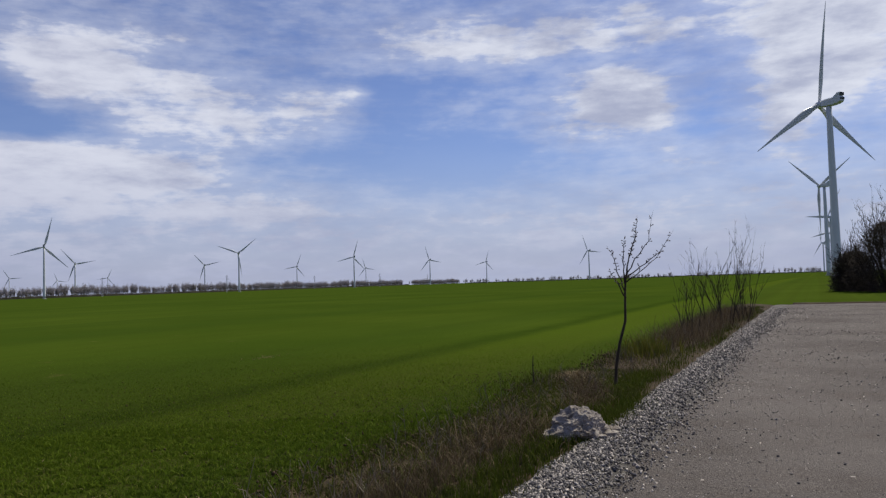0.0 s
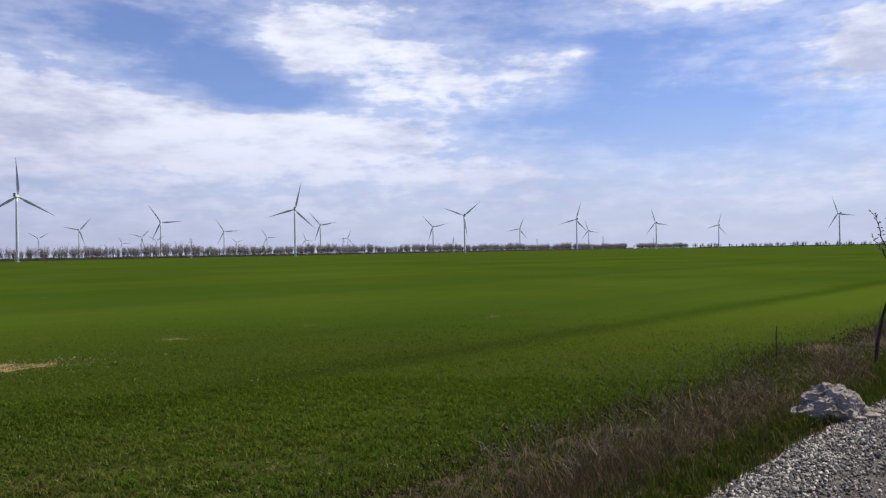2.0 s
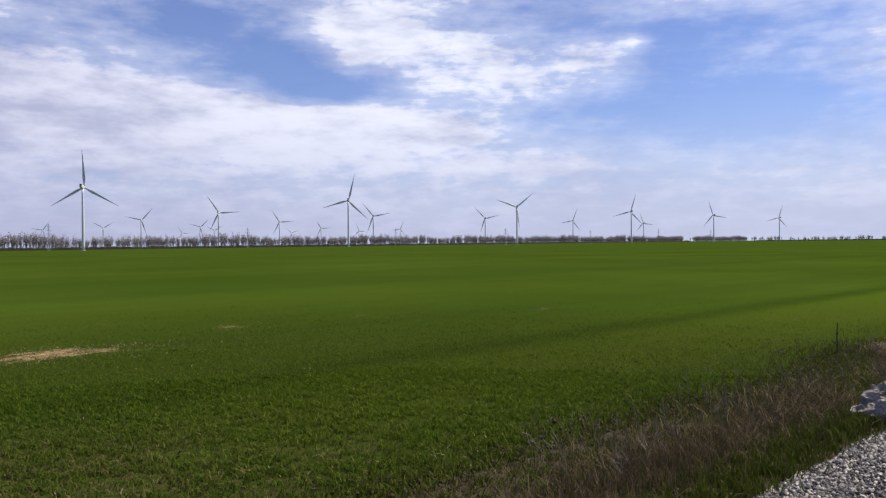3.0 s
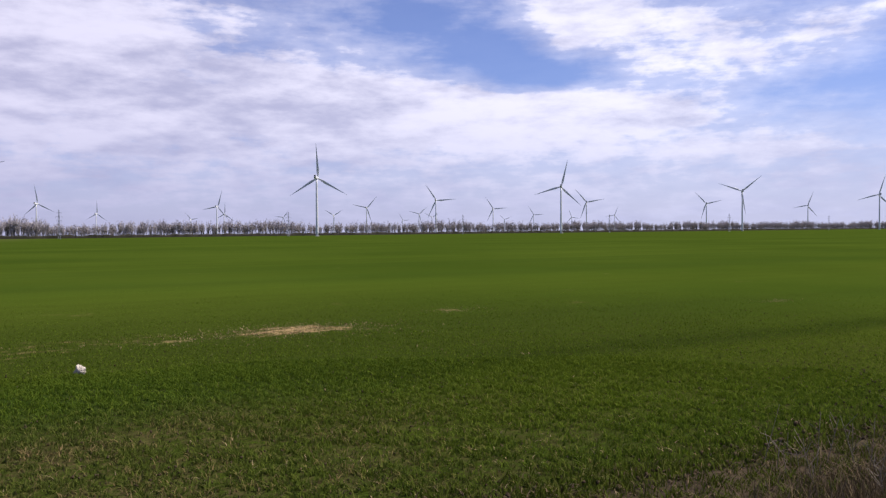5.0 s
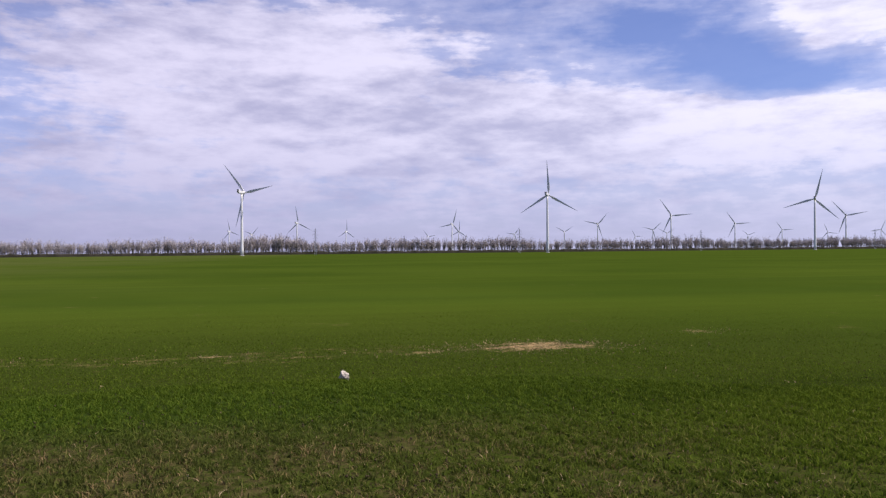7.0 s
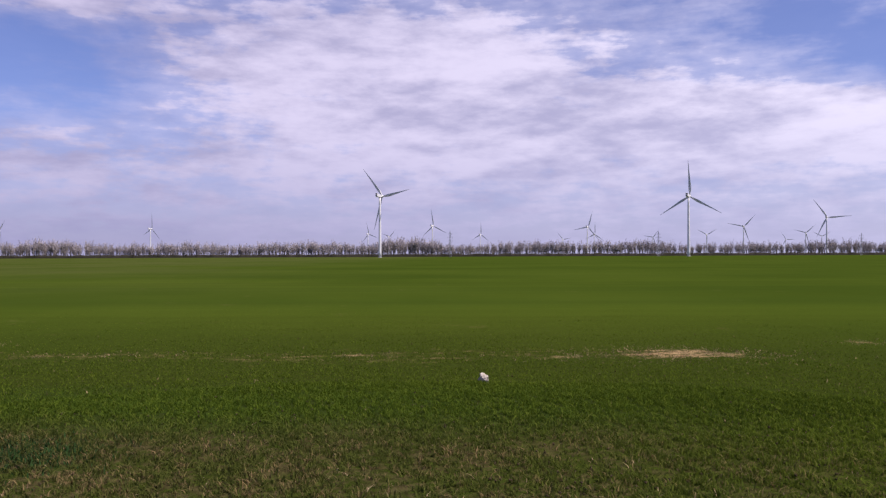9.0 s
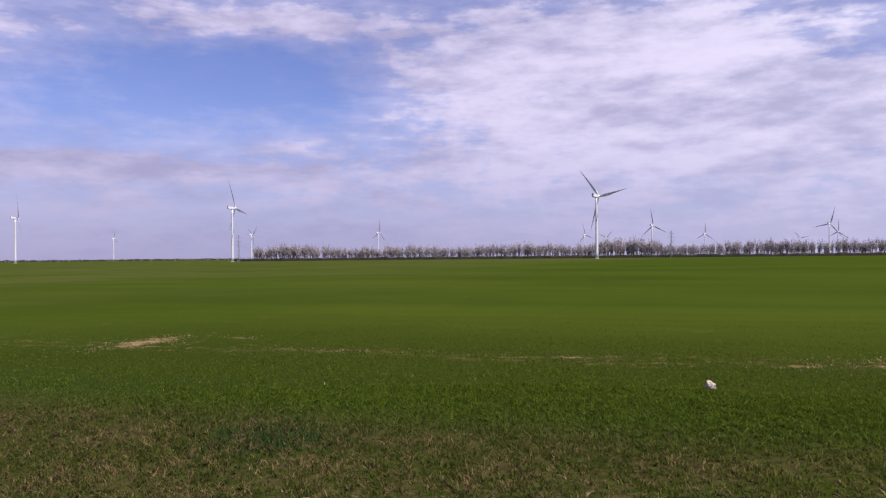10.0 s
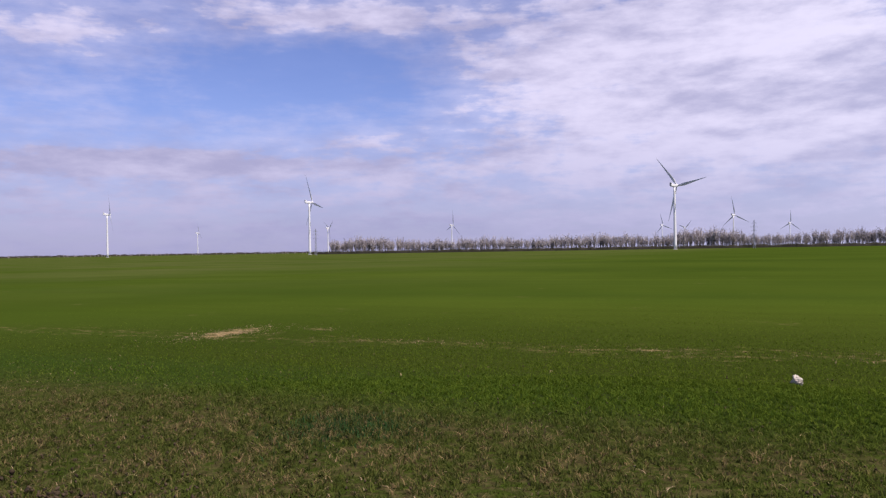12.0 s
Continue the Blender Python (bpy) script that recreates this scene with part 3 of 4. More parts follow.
def build_turbine():
    t = thing("wind_turbine", (0, 0, 0), "tall white three-bladed wind turbine standing in the fields", "wind turbine", "turbines of the wind farm")
    g = Geo()
    levels = []
    for k in range(13):
        z = 0.4 + k * (HUB - 2.6) / 12
        r = 2.3 + (1.4 - 2.3) * (k / 12) ** 1.1
        levels.append(circle(r, z, 24))
    g.rings(levels)
    tower = part("tower", g, PAINT, t, "tapered white steel tower", True)
    g = Geo()
    g.block((-0.5, -2.36, 0.6), (0.5, -2.2, 2.9))
    part("door", g, STEEL, tower, "grey steel tower door")
    g = Geo()
    g.rings([circle(3.6, -0.3, 24), circle(3.6, 0.25, 24), circle(3.2, 0.45, 24)])
    part("foundation", g, CONCRETE, t, "round concrete foundation", True)
    # nacelle: a long box with rounded corners, lower at the back
    g = Geo()
    sec = []
    for y, hw, z0, z1 in ((4.2, 1.2, -1.3, 1.3), (3.6, 1.7, -1.8, 1.7), (1.5, 2.0, -2.05, 1.95), (-3.0, 2.05, -2.05, 2.1), (-6.6, 1.95, -1.6, 2.1), (-7.9, 1.7, -1.0, 1.9), (-8.2, 1.3, -0.5, 1.5)):
        c = 0.5
        sec.append([(-hw + c, y, z0), (hw - c, y, z0), (hw, y, z0 + c), (hw, y, z1 - c), (hw - c, y, z1), (-hw + c, y, z1), (-hw, y, z1 - c), (-hw, y, z0 + c)])
    g.rings(sec)
    nac = part("nacelle", g, PAINT, t, "long white nacelle")
    nac.location = (0, 0, HUB)
    g = Geo()
    sec = []
    for z, y0, y1, hw in ((1.9, -3.4, -7.2, 1.7), (3.0, -5.2, -7.7, 1.75), (4.0, -6.2, -8.0, 1.7)):
        sec.append([(-hw, y1, z), (hw, y1, z), (hw, y0, z), (-hw, y0, z)])
    g.rings(sec)
    cool = part("cooler", g, PAINT, nac, "raised cooler housing at the back of the nacelle")
    g = Geo()
    g.block((-1.55, -8.15, 2.4), (1.55, -7.8, 3.9))
    g.block((-1.6, -8.3, 0.1), (1.6, -8.05, 1.2))
    part("cooler_grille", g, DARK, nac, "black cooler grille")
    # hub and blades; the blades lie in the hub's x-z plane
    g = Geo()
    sec = []
    for y, r in ((-1.6, 1.5), (-1.2, 1.85), (0.3, 1.95), (1.4, 1.55), (2.1, 0.9), (2.4, 0.25)):
        sec.append([(r * math.cos(2 * math.pi * k / 16), y, r * math.sin(2 * math.pi * k / 16)) for k in range(16)])
    g.rings(sec)
    hub = part("hub", g, PAINT, t, "rounded white rotor hub", True)
    hub.location = (0, 5.8, HUB)
    g = Geo()
    sec = []
    for k in range(15):
        u = k / 14
        z = 1.2 + 54.8 * u
        if u < 0.05:
            chord, thickness = 2.2, 2.0
        else:
            chord = 2.2 + 2.0 * math.sin(min((u - 0.05) / 0.17, 1.0) * math.pi / 2) if u < 0.22 else 4.2 * (1 - ((u - 0.22) / 0.80) ** 0.85) + 0.25
            thickness = max(2.0 * (1 - u) ** 2.2, 0.12)
        twist = radians(16 * (1 - u) ** 2)
        sweep = -1.5 * u * u
        ring = []
        for a in range(10):
            t0 = 2 * math.pi * a / 10
            px, py = chord * (0.5 * math.cos(t0) + 0.16), thickness * 0.5 * math.sin(t0) * (0.75 + 0.25 * math.cos(t0))
            ring.append((px * math.cos(twist) - py * math.sin(twist), px * math.sin(twist) + py * math.cos(twist) + sweep, z))
        sec.append(ring)
    g.rings(sec)
    data = g.mesh("blade", BLADE_PAINT)
    for k in range(3):
        b = part("blade", data, None, hub)
        b.rotation_euler = (0, radians(120 * k), 0)
    return t


# bearing, height of the hub over the horizon in degrees, angle of the first blade
TURBINES = [
    (-27.47, 10.95, 0), (-26.93, 5.75, 55), (-27.2, 3.6, 30), (-27.04, 2.51, 20), (-26.67, 1.88, 100), (-10.88, 2.05, 95), (-3.24, 1.50, 15),
    (1.04, 1.78, 100), (5.88, 1.31, 100), (6.75, 2.17, 15), (10.98, 1.56, 20), (15.14, 2.66, 50), (17.53, 1.83, 77), (23.95, 1.10, 22), (25.98, 2.10, 80),
    (27.07, 1.00, 100), (27.84, 3.28, 14), (29.88, 1.21, 88), (32.06, 0.90, 70), (32.92, 1.70, 87),
]
TURBINES_ON = [
    (37.24, 2.38, 87), (37.55, 1.10, 60), (38.52, 1.35, 47), (39.76, 0.92, 90), (42.47, 1.85, 43), (44.93, 1.30, 60), (46.15, 4.10, 0), (48.65, 1.16, 40),
    (52.83, 1.42, 5), (53.33, 1.97, 20), (55.15, 1.05, 80), (61.32, 1.46, 5), (64.94, 2.12, 115), (68.23, 1.30, 50), (68.90, 4.37, 82), (69.80, 1.52, 110),
    (85.28, 1.84, 10), (94.60, 1.75, 60), (95.94, 3.68, 104), (103.92, 1.48, 0), (109.87, 2.81, 30),
]
turbine = build_turbine()
for k, (a0, e0, first) in enumerate(TURBINES + TURBINES_ON):
    dist, size = (HUB + FAR_Z - 1.6) / math.tan(radians(e0)), 1.0
    if dist > 4600:
        size = 4600 / dist
        dist = 4600
    m = Matrix.Translation(bearing(a0, dist, swell(*bearing(a0, dist).xy))) @ Matrix.Rotation(radians(FACING), 4, "Z") @ Matrix.Scale(size, 4)
    if k == 0:
        one = turbine
        one.matrix_basis = m
    else:
        one = copy_thing(turbine, m)
        one.matrix_basis = m
    for ch in one.children:
        if ch.name.startswith("hub"):
            ch.rotation_mode = "YXZ"
            ch.rotation_euler = (radians(6), radians(first), 0)


# ---------------------------------------------------------------- power line
def build_pylon():
    t = thing("power_pylon", (0, 0, 0), "slender grey lattice power pylon beside the tree belt", "power pylon", "pylons of the power line")
    height = 38.0
    g = Geo()
    for sx in (-1, 1):
        for sy in (-1, 1):
            g.tube((sx * 1.3, sy * 1.3, 0), (sx * 0.35, sy * 0.35, height), 0.16, 0.10, 4)
    part("leg", g, STEEL, t)
    g = Geo()
    for k in range(14):
        z0, z1 = height * k / 14, height * (k + 1) / 14
        w0, w1 = 1.3 - 0.95 * k / 14, 1.3 - 0.95 * (k + 1) / 14
        s = 1 if k % 2 else -1
        for sy in (-1, 1):
            g.tube((-s * w0, sy * w0, z0), (s * w1, sy * w1, z1), 0.07, 0.07, 3)
            g.tube((sy * w0, -s * w0, z0), (sy * w1, s * w1, z1), 0.07, 0.07, 3)
    part("lattice", g, STEEL, t)
    for z, w in ((24, 3.4), (29, 4.2), (34, 3.0)):
        g = Geo()
        g.tube((-w, 0, z), (w, 0, z), 0.14, 0.14, 4)
        g.tube((-w, 0, z), (0, 0, z + 1.6), 0.08, 0.08, 3)
        g.tube((w, 0, z), (0, 0, z + 1.6), 0.08, 0.08, 3)
        for x in (-w, w):
            g.tube((x, 0, z), (x, 0, z - 1.4), 0.12, 0.12, 4)
        part("crossarm", g, STEEL, t)
    return t


PYLONS = [(95.5, 1.73), (92.2, 1.15), (63.6, 1.72), (48.25, 1.58), (35.2, 1.28), (24.3, 1.15), (16.0, 1.10), (9.7, 0.85), (4.84, 0.88), (1.24, 0.72)]
pylon = build_pylon()
for k, (a0, e0) in enumerate(PYLONS):
    m = Matrix.Translation(bearing(a0, (36.4 + FAR_Z) / math.tan(radians(e0)), FAR_Z)) @ Matrix.Rotation(radians(-20 + a0), 4, "Z")
    if k == 0:
        pylon.matrix_basis = m
    else:
        copy_thing(pylon, m)


# ---------------------------------------------------------------- trees
def grow(wood, fine, rnd, p, d, length, r, depth, up=0.25, kids=(2, 3), spread=0.6, fine_width=0.0, fine_len=1.0, sides=5):
    """A branching limb: wood takes the tubes, fine the last thin twigs."""
    bends = 3 if depth > 1 else 2
    pts = [Vector(p)]
    d = Vector(d).normalized()
    for k in range(bends):
        d = (d + Vector((rnd.uniform(-1, 1), rnd.uniform(-1, 1), rnd.uniform(-0.6, 1))) * 0.16 + Vector((0, 0, up * 0.3))).normalized()
        q = pts[-1] + d * length / bends
        wood.tube(pts[-1], q, r * (1 - 0.5 * k / bends), r * (1 - 0.5 * (k + 1) / bends), sides if depth > 1 else 3)
        pts.append(q)
    if depth <= 0:
        if fine_width:
            for _ in range(4):
                a = pts[rnd.randint(0, len(pts) - 1)]
                e = (d + Vector((rnd.uniform(-1, 1), rnd.uniform(-1, 1), rnd.uniform(-0.3, 1))) * 0.7).normalized()
                side = e.orthogonal().normalized()
                side.rotate(Matrix.Rotation(rnd.uniform(0, 6.28), 3, e))
                fine.blade(a, a + e * fine_len * rnd.uniform(0.5, 1.2), fine_width, side)
        return
    for _ in range(rnd.randint(*kids)):
        a = rnd.randint(1, len(pts) - 1)
        e = (d + Vector((rnd.uniform(-1, 1), rnd.uniform(-1, 1), rnd.uniform(-0.4, 0.8))) * spread * 1.3 + Vector((0, 0, up))).normalized()
        grow(wood, fine, rnd, pts[a], e, length * rnd.uniform(0.55, 0.8), r * 0.5, depth - 1, up, kids, spread, fine_width, fine_len, sides)


# belt of tall bare trees: straight from beside the pylons to the far horizon
BELT_A, BELT_B = Vector((-1505, -118, FAR_Z)), Vector((84, 4800, FAR_Z))


def belt_tree(seed):
    rnd = random.Random(seed)
    wood, fine = Geo(), Geo()
    stems = []
    for k in range(3):
        tall = rnd.uniform(9.0, 14.5)
        p = Vector((rnd.uniform(-4.6, 4.6), rnd.uniform(-4, 4), -0.2))
        top = p + Vector((rnd.uniform(-0.8, 0.8), rnd.uniform(-0.8, 0.8), tall))
        wood.tube(p, top, 0.34, 0.2, 6)
        stems.append((p, top))
    for k in range(24):
        p, top = stems[k % 3]
        a = p.lerp(top, rnd.uniform(0.22, 1.0))
        e = Vector((rnd.uniform(-1, 1), rnd.uniform(-1, 1), rnd.uniform(1.4, 3.0)))
        grow(wood, fine, rnd, a, e, rnd.uniform(5.0, 8.0), 0.16, 1, 0.38, (2, 4), 0.55, 0.20, 3.2, 4)
    return wood.mesh("trunk", BARK), fine.mesh("crown", TWIGS)


kinds = [belt_tree(40 + k) for k in range(9)]
rnd = random.Random(5)
way_on = (BELT_B - BELT_A).normalized()
aside = Vector((-way_on.y, way_on.x, 0))
far_wood, far_fine = Geo(), Geo()
at, made = 0.0, 0
while at < (BELT_B - BELT_A).length:
    at += rnd.uniform(1.4, 4.6) if made < 296 else rnd.uniform(2.0, 5.5)
    place = BELT_A + way_on * at + aside * rnd.uniform(-14, 14)
    size = rnd.uniform(0.88, 1.22) * (1.05 + 0.16 * math.sin(at * 0.021) * math.sin(at * 0.0083 + 1.0))
    if 655 < at < 760:
        size *= 1.22
    k = rnd.randrange(len(kinds))
    m = Matrix.Translation(place) @ Matrix.Rotation(rnd.uniform(0, 6.28), 4, "Z") @ Matrix.Diagonal((size * rnd.uniform(0.8, 1.1), size * rnd.uniform(0.8, 1.1), size, 1))
    if made < 296:
        t = thing("bare_tree", (0, 0, 0), "tall leafless grey tree in the windbreak belt", "tree", "trees of the windbreak belt")
        t.matrix_basis = m
        part("trunk", kinds[k][0], None, t)
        part("crown", kinds[k][1], None, t, "fan of thin bare grey twigs")
        made += 1
    else:
        for src, dst in ((kinds[k][0], far_wood), (kinds[k][1], far_fine)):
            i = len(dst.v)
            dst.v += [m @ v.co for v in src.vertices]
            dst.f += [tuple(i + c for c in f.vertices) for f in src.polygons]
    if at > 4200 and at < 4290:
        at = 4330
# scattered trees on the far rim
for _ in range(330):
    a0 = rnd.uniform(-26.5, -1.5) if rnd.random() < 0.62 else rnd.uniform(96, 128)
    dense = -26.4 < a0 < -22.5
    size = rnd.uniform(0.3, 0.75) * (1.2 if dense else 1.0) * (0.5 if a0 > 90 else 1.0)
    m = Matrix.Translation(bearing(a0, rnd.uniform(2400, 2700), FAR_Z)) @ Matrix.Rotation(rnd.uniform(0, 6.28), 4, "Z") @ Matrix.Diagonal((size * 1.2, size * 1.2, size, 1))
    k = rnd.randrange(len(kinds))
    for src, dst in ((kinds[k][0], far_wood), (kinds[k][1], far_fine)):
        i = len(dst.v)
        dst.v += [m @ v.co for v in src.vertices]
        dst.f += [tuple(i + c for c in f.vertices) for f in src.polygons]
woods = thing("far_woods", (0, 0, 0), "distant leafless trees along the horizon", "woods")
tagged(woods, kind="stuff")
tagged(part("trunks", far_wood, BARK, woods), kind="stuff")
tagged(part("crowns", far_fine, TWIGS, woods), kind="stuff")


def brush_run(name, a, b, height, depth, pieces, label, material=HEDGE):
    """Low tangled brush along a line: a lumpy core with upright twigs."""
    rnd = random.Random(len(name) + pieces)
    d = b - a
    length = d.length
    d.normalize()
    side = Vector((-d.y, d.x, 0))
    g = Geo()
    sec = []
    n = int(length / (height * 0.9))
    for k in range(n + 1):
        c = a + d * length * k / n
        h = height * (0.72 + 0.3 * noise.noise((k * 0.31, 3.0, a.x * 0.01)) + 0.25 * noise.noise((k * 1.7, 8.0, 0)))
        h = max(h, height * 0.12)
        sec.append([c + side * x * depth + Vector((0, 0, z * h + (-0.5 if z == 0 else 0))) for x, z in ((-1, 0), (-0.8, 0.6), (-0.35, 1.0), (0.3, 0.95), (0.8, 0.55), (1, 0))])
    g.rings(sec)
    for _ in range(pieces):
        c = a + d * rnd.uniform(0, length) + side * rnd.uniform(-depth, depth)
        e = Vector((rnd.uniform(-0.5, 0.5), rnd.uniform(-0.5, 0.5), 1)) * height * rnd.uniform(0.5, 1.4)
        g.blade(c, c + e, height * 0.045, d)
    return tagged(new(name, g.mesh(name, material)), label, "brush", kind="stuff")


brush_run("brush_belt", BELT_A - way_on * 30 - aside * 17, BELT_A + way_on * 4240 - aside * 17, 6.8, 3.0, 7000, "low dark brush under the windbreak trees")
brush_run("brush_far", bearing(95.5, 3300, FAR_Z), bearing(128, 3300, FAR_Z), 9.0, 8.0, 500, "distant dark hedge at the field's edge")
brush_run("brush_rim", bearing(-1.8, 3900, FAR_Z), bearing(-27.5, 3600, FAR_Z), 5.0, 8.0, 500, "distant hedge along the horizon")


# ---------------------------------------------------------------- bushes beyond the pad
def build_bush(place, height, wide, seed):
    rnd = random.Random(seed)
    t = thing("bush", place, "large dense dark bush beyond the end of the road", "bush", "dark bushes")
    wood, fine = Geo(), Geo()
    for k in range(16):
        a = rnd.uniform(0, 6.28)
        p = Vector((math.cos(a) * wide * 0.45 * rnd.random(), math.sin(a) * wide * 0.45 * rnd.random(), -0.1))
        e = Vector((math.cos(a) * 0.5, math.sin(a) * 0.5, rnd.uniform(0.8, 1.6)))
        grow(wood, fine, rnd, p, e, height * rnd.uniform(0.42, 0.54), 0.07, 3, 0.2, (2, 4), 0.75, 0.012, 0.40, 4)
    part("branch", wood, BRUSH, t)
    for _ in range(17000):
        a, u = rnd.uniform(0, 6.28), rnd.random() ** 0.6
        h = rnd.random() ** 1.2
        lim = math.sqrt(max(0.05, 1 - (h * 0.98) ** 2.4)) * (1 + 0.25 * noise.noise((math.cos(a) * 2, math.sin(a) * 2, h * 3 + seed)))
        p = Vector((math.cos(a) * u * wide * lim, math.sin(a) * u * wide * lim, h * height * 0.86))
        e = Vector((rnd.uniform(-1, 1), rnd.uniform(-1, 1), rnd.uniform(-0.2, 1.2))).normalized()
        side = e.orthogonal().normalized()
        fine.blade(p, p + e * rnd.uniform(0.15, 0.5), rnd.uniform(0.010, 0.032), side)
    part("crown", fine, BRUSH, t, "tangle of dark twigs")
    return t


for s, q, h, wd, sd in ((62.0, -4.6, 5.6, 2.8, 1), (60.5, -8.4, 7.6, 3.8, 2), (63.0, -13.0, 7.4, 4.0, 3), (65.0, -2.4, 3.2, 1.6, 4)):
    build_bush(plan(s, q), h, wd, sd)


# ---------------------------------------------------------------- saplings on the verge
def build_sapling():
    rnd = random.Random(12)
    t = thing("sapling", (2.45, 11.2, 0), "young leafless fruit tree with pale buds on the verge", "young tree")
    wood, twig, bud = Geo(), Geo(), Geo()
    stem = [Vector(p) for p in ((0, 0, -0.05), (0.03, 0.0, 0.32), (0.09, 0.0, 0.64), (0.19, 0.01, 0.97), (0.20, 0.0, 1.37), (0.22, 0, 1.60))]
    for k in range(len(stem) - 1):
        wood.tube(stem[k], stem[k + 1], 0.026 - 0.0025 * k, 0.026 - 0.0025 * (k + 1), 7)
    part("trunk", wood, YOUNG_BARK, t)
    limbs = [
        ((0.22, 0, 1.58), (0.31, 0.06, 1.93), (0.42, 0.1, 2.18), (0.44, 0.08, 2.50)), ((0.22, 0, 1.60), (0.36, -0.05, 1.86), (0.54, -0.1, 2.10), (0.63, -0.1, 2.54)),
        ((0.22, 0, 1.58), (0.46, 0.1, 1.74), (0.76, 0.12, 1.94), (0.97, 0.08, 2.27)), ((0.21, 0, 1.50), (0.18, -0.06, 1.75), (0.18, -0.1, 2.02), (0.21, -0.08, 2.19)),
        ((0.20, 0, 1.40), (0.12, 0.1, 1.70), (0.08, 0.12, 1.90), (-0.01, 0.12, 2.06)), ((0.21, 0, 1.52), (0.36, 0.0, 1.62), (0.62, 0, 1.82), (0.78, 0.0, 1.99)),
        ((0.22, 0, 1.58), (0.27, 0, 1.9), (0.36, -0.1, 2.15), (0.38, -0.12, 2.42)),
        ((0.20, 0, 1.3), (0.10, -0.1, 1.48), (0.04, -0.15, 1.58), (-0.08, -0.2, 1.70)),
    ]
    for limb in limbs:
        pts = [Vector(p) for p in limb]
        fine = []
        for a, b in zip(pts, pts[1:]):
            for k in range(4):
                fine.append(a.lerp(b, k / 4) + Vector((rnd.uniform(-1, 1), rnd.uniform(-1, 1), 0)) * 0.012)
        fine.append(pts[-1])
        for k in range(len(fine) - 1):
            twig.tube(fine[k], fine[k + 1], 0.011 * (1 - k / 13.5), 0.011 * (1 - (k + 1) / 13.5), 5)
            if k > 3:
                for _ in range(2):
                    e = Vector((rnd.uniform(-1, 1), rnd.uniform(-1, 1), rnd.uniform(0, 1))).normalized()
                    a = fine[k]
                    b = a + e * rnd.uniform(0.02, 0.06)
                    twig.tube(a, b, 0.004, 0.003, 3)
                    bud.tube(b - e * 0.008, b + e * 0.012, 0.009, 0.004, 5)
    part("limb", twig, YOUNG_BARK, t)
    tagged(part("buds", bud, BUDS, t, "pale swelling buds"), kind="stuff")
    return t


build_sapling()


def build_shrub(place, height, stems, seed, lean=0.25):
    rnd = random.Random(seed)
    t = thing("shrub", place, "thin leafless brown shrub on the road verge", "shrub", "bare shrubs of the verge")
    for k in range(stems):
        wood, fine = Geo(), Geo()
        a = rnd.uniform(0, 6.28)
        p = Vector((math.cos(a), math.sin(a), 0)) * rnd.uniform(0.02, 0.30)
        e = Vector((math.cos(a) * lean, math.sin(a) * lean, 1.0))
        grow(wood, fine, rnd, p - Vector((0, 0, 0.05)), e, height * rnd.uniform(0.35, 0.55), 0.015, 2, 0.3, (2, 3), 0.45, 0.004, 0.30, 5)
        stem = part("stem", wood, YOUNG_BARK, t)
        tagged(part("twigs", fine, YOUNG_BARK, stem), kind="stuff")
    return t


for x, y, h, n, sd, ln in ((6.05, 19.4, 2.2, 2, 3, 0.15), (6.5, 20.4, 1.6, 2, 4, 0.2), (8.0, 23.2, 2.6, 3, 5, 0.3), (8.7, 23.6, 3.2, 5, 6, 0.32), (9.1, 25.0, 2.8, 4, 7, 0.35), (9.9, 25.6, 2.4, 4, 8, 0.35), (10.4, 26.2, 2.2, 3, 9, 0.4), (11.0, 27.5, 2.0, 3, 10, 0.35), (7.2, 21.6, 1.4, 2, 11, 0.35)):
    build_shrub((x, y, 0), h, n, sd, ln)

# thin dead stick at the field's edge
g = Geo()
pts = [Vector(p) for p in ((0, 0, -0.05), (0.006, 0, 0.15), (-0.004, 0, 0.30), (0.008, 0, 0.47))]
for k in range(3):
    g.tube(pts[k], pts[k + 1], 0.012 - 0.002 * k, 0.010 - 0.002 * k, 6)
g.tube(pts[2], pts[2] + Vector((0.03, 0, 0.05)), 0.006, 0.003, 5)
g.tube(pts[1], pts[1] + Vector((-0.025, 0, 0.04)), 0.006, 0.003, 5)
ob = new("stick", g.mesh("stick", YOUNG_BARK))
ob.location = (1.34, 11.7, 0)
tagged(ob, "thin dark dead stalk standing at the field's edge", "stalk")

# ---------------------------------------------------------------- rocks
heap = thing("rubble_heap", (1.36, 7.95, 0.0), "pale crusted lump of concrete rubble on the verge", "rubble", turn=20)
part("lump", broken_rock("lump", PALE, 0.28, 5, (1.12, 0.88, 0.80), 160, 3), None, heap).location = (-0.02, 0.0, 0.07)
part("lump", broken_rock("lump", PALE, 0.17, 8, (1.2, 0.9, 0.8)), None, heap).location = (-0.20, 0.03, 0.03)
part("lump", broken_rock("lump", PALE, 0.13, 9, (1.3, 0.9, 0.6)), None, heap).location = (0.20, -0.12, 0.03)
rnd = random.Random(3)
for k in range(64):
    chip = part("chip", stone_mesh("chip", PALE, rnd.uniform(0.03, 0.075), k + 20, 0.5, (1.1, 0.9, 0.7), 1), None, heap)
    a = rnd.uniform(0, 6.28)
    if k < 30:
        chip.location = (math.cos(a) * rnd.uniform(0.2, 0.42), math.sin(a) * rnd.uniform(0.18, 0.3), 0.05)
    else:
        u = rnd.uniform(0.1, 0.8)
        chip.scale = (0.5, 0.5, 0.5)
        chip.location = (-0.02 + math.cos(a) * u * 0.26, math.sin(a) * u * 0.21, 0.065 + 0.215 * math.sqrt(1 - u * u))

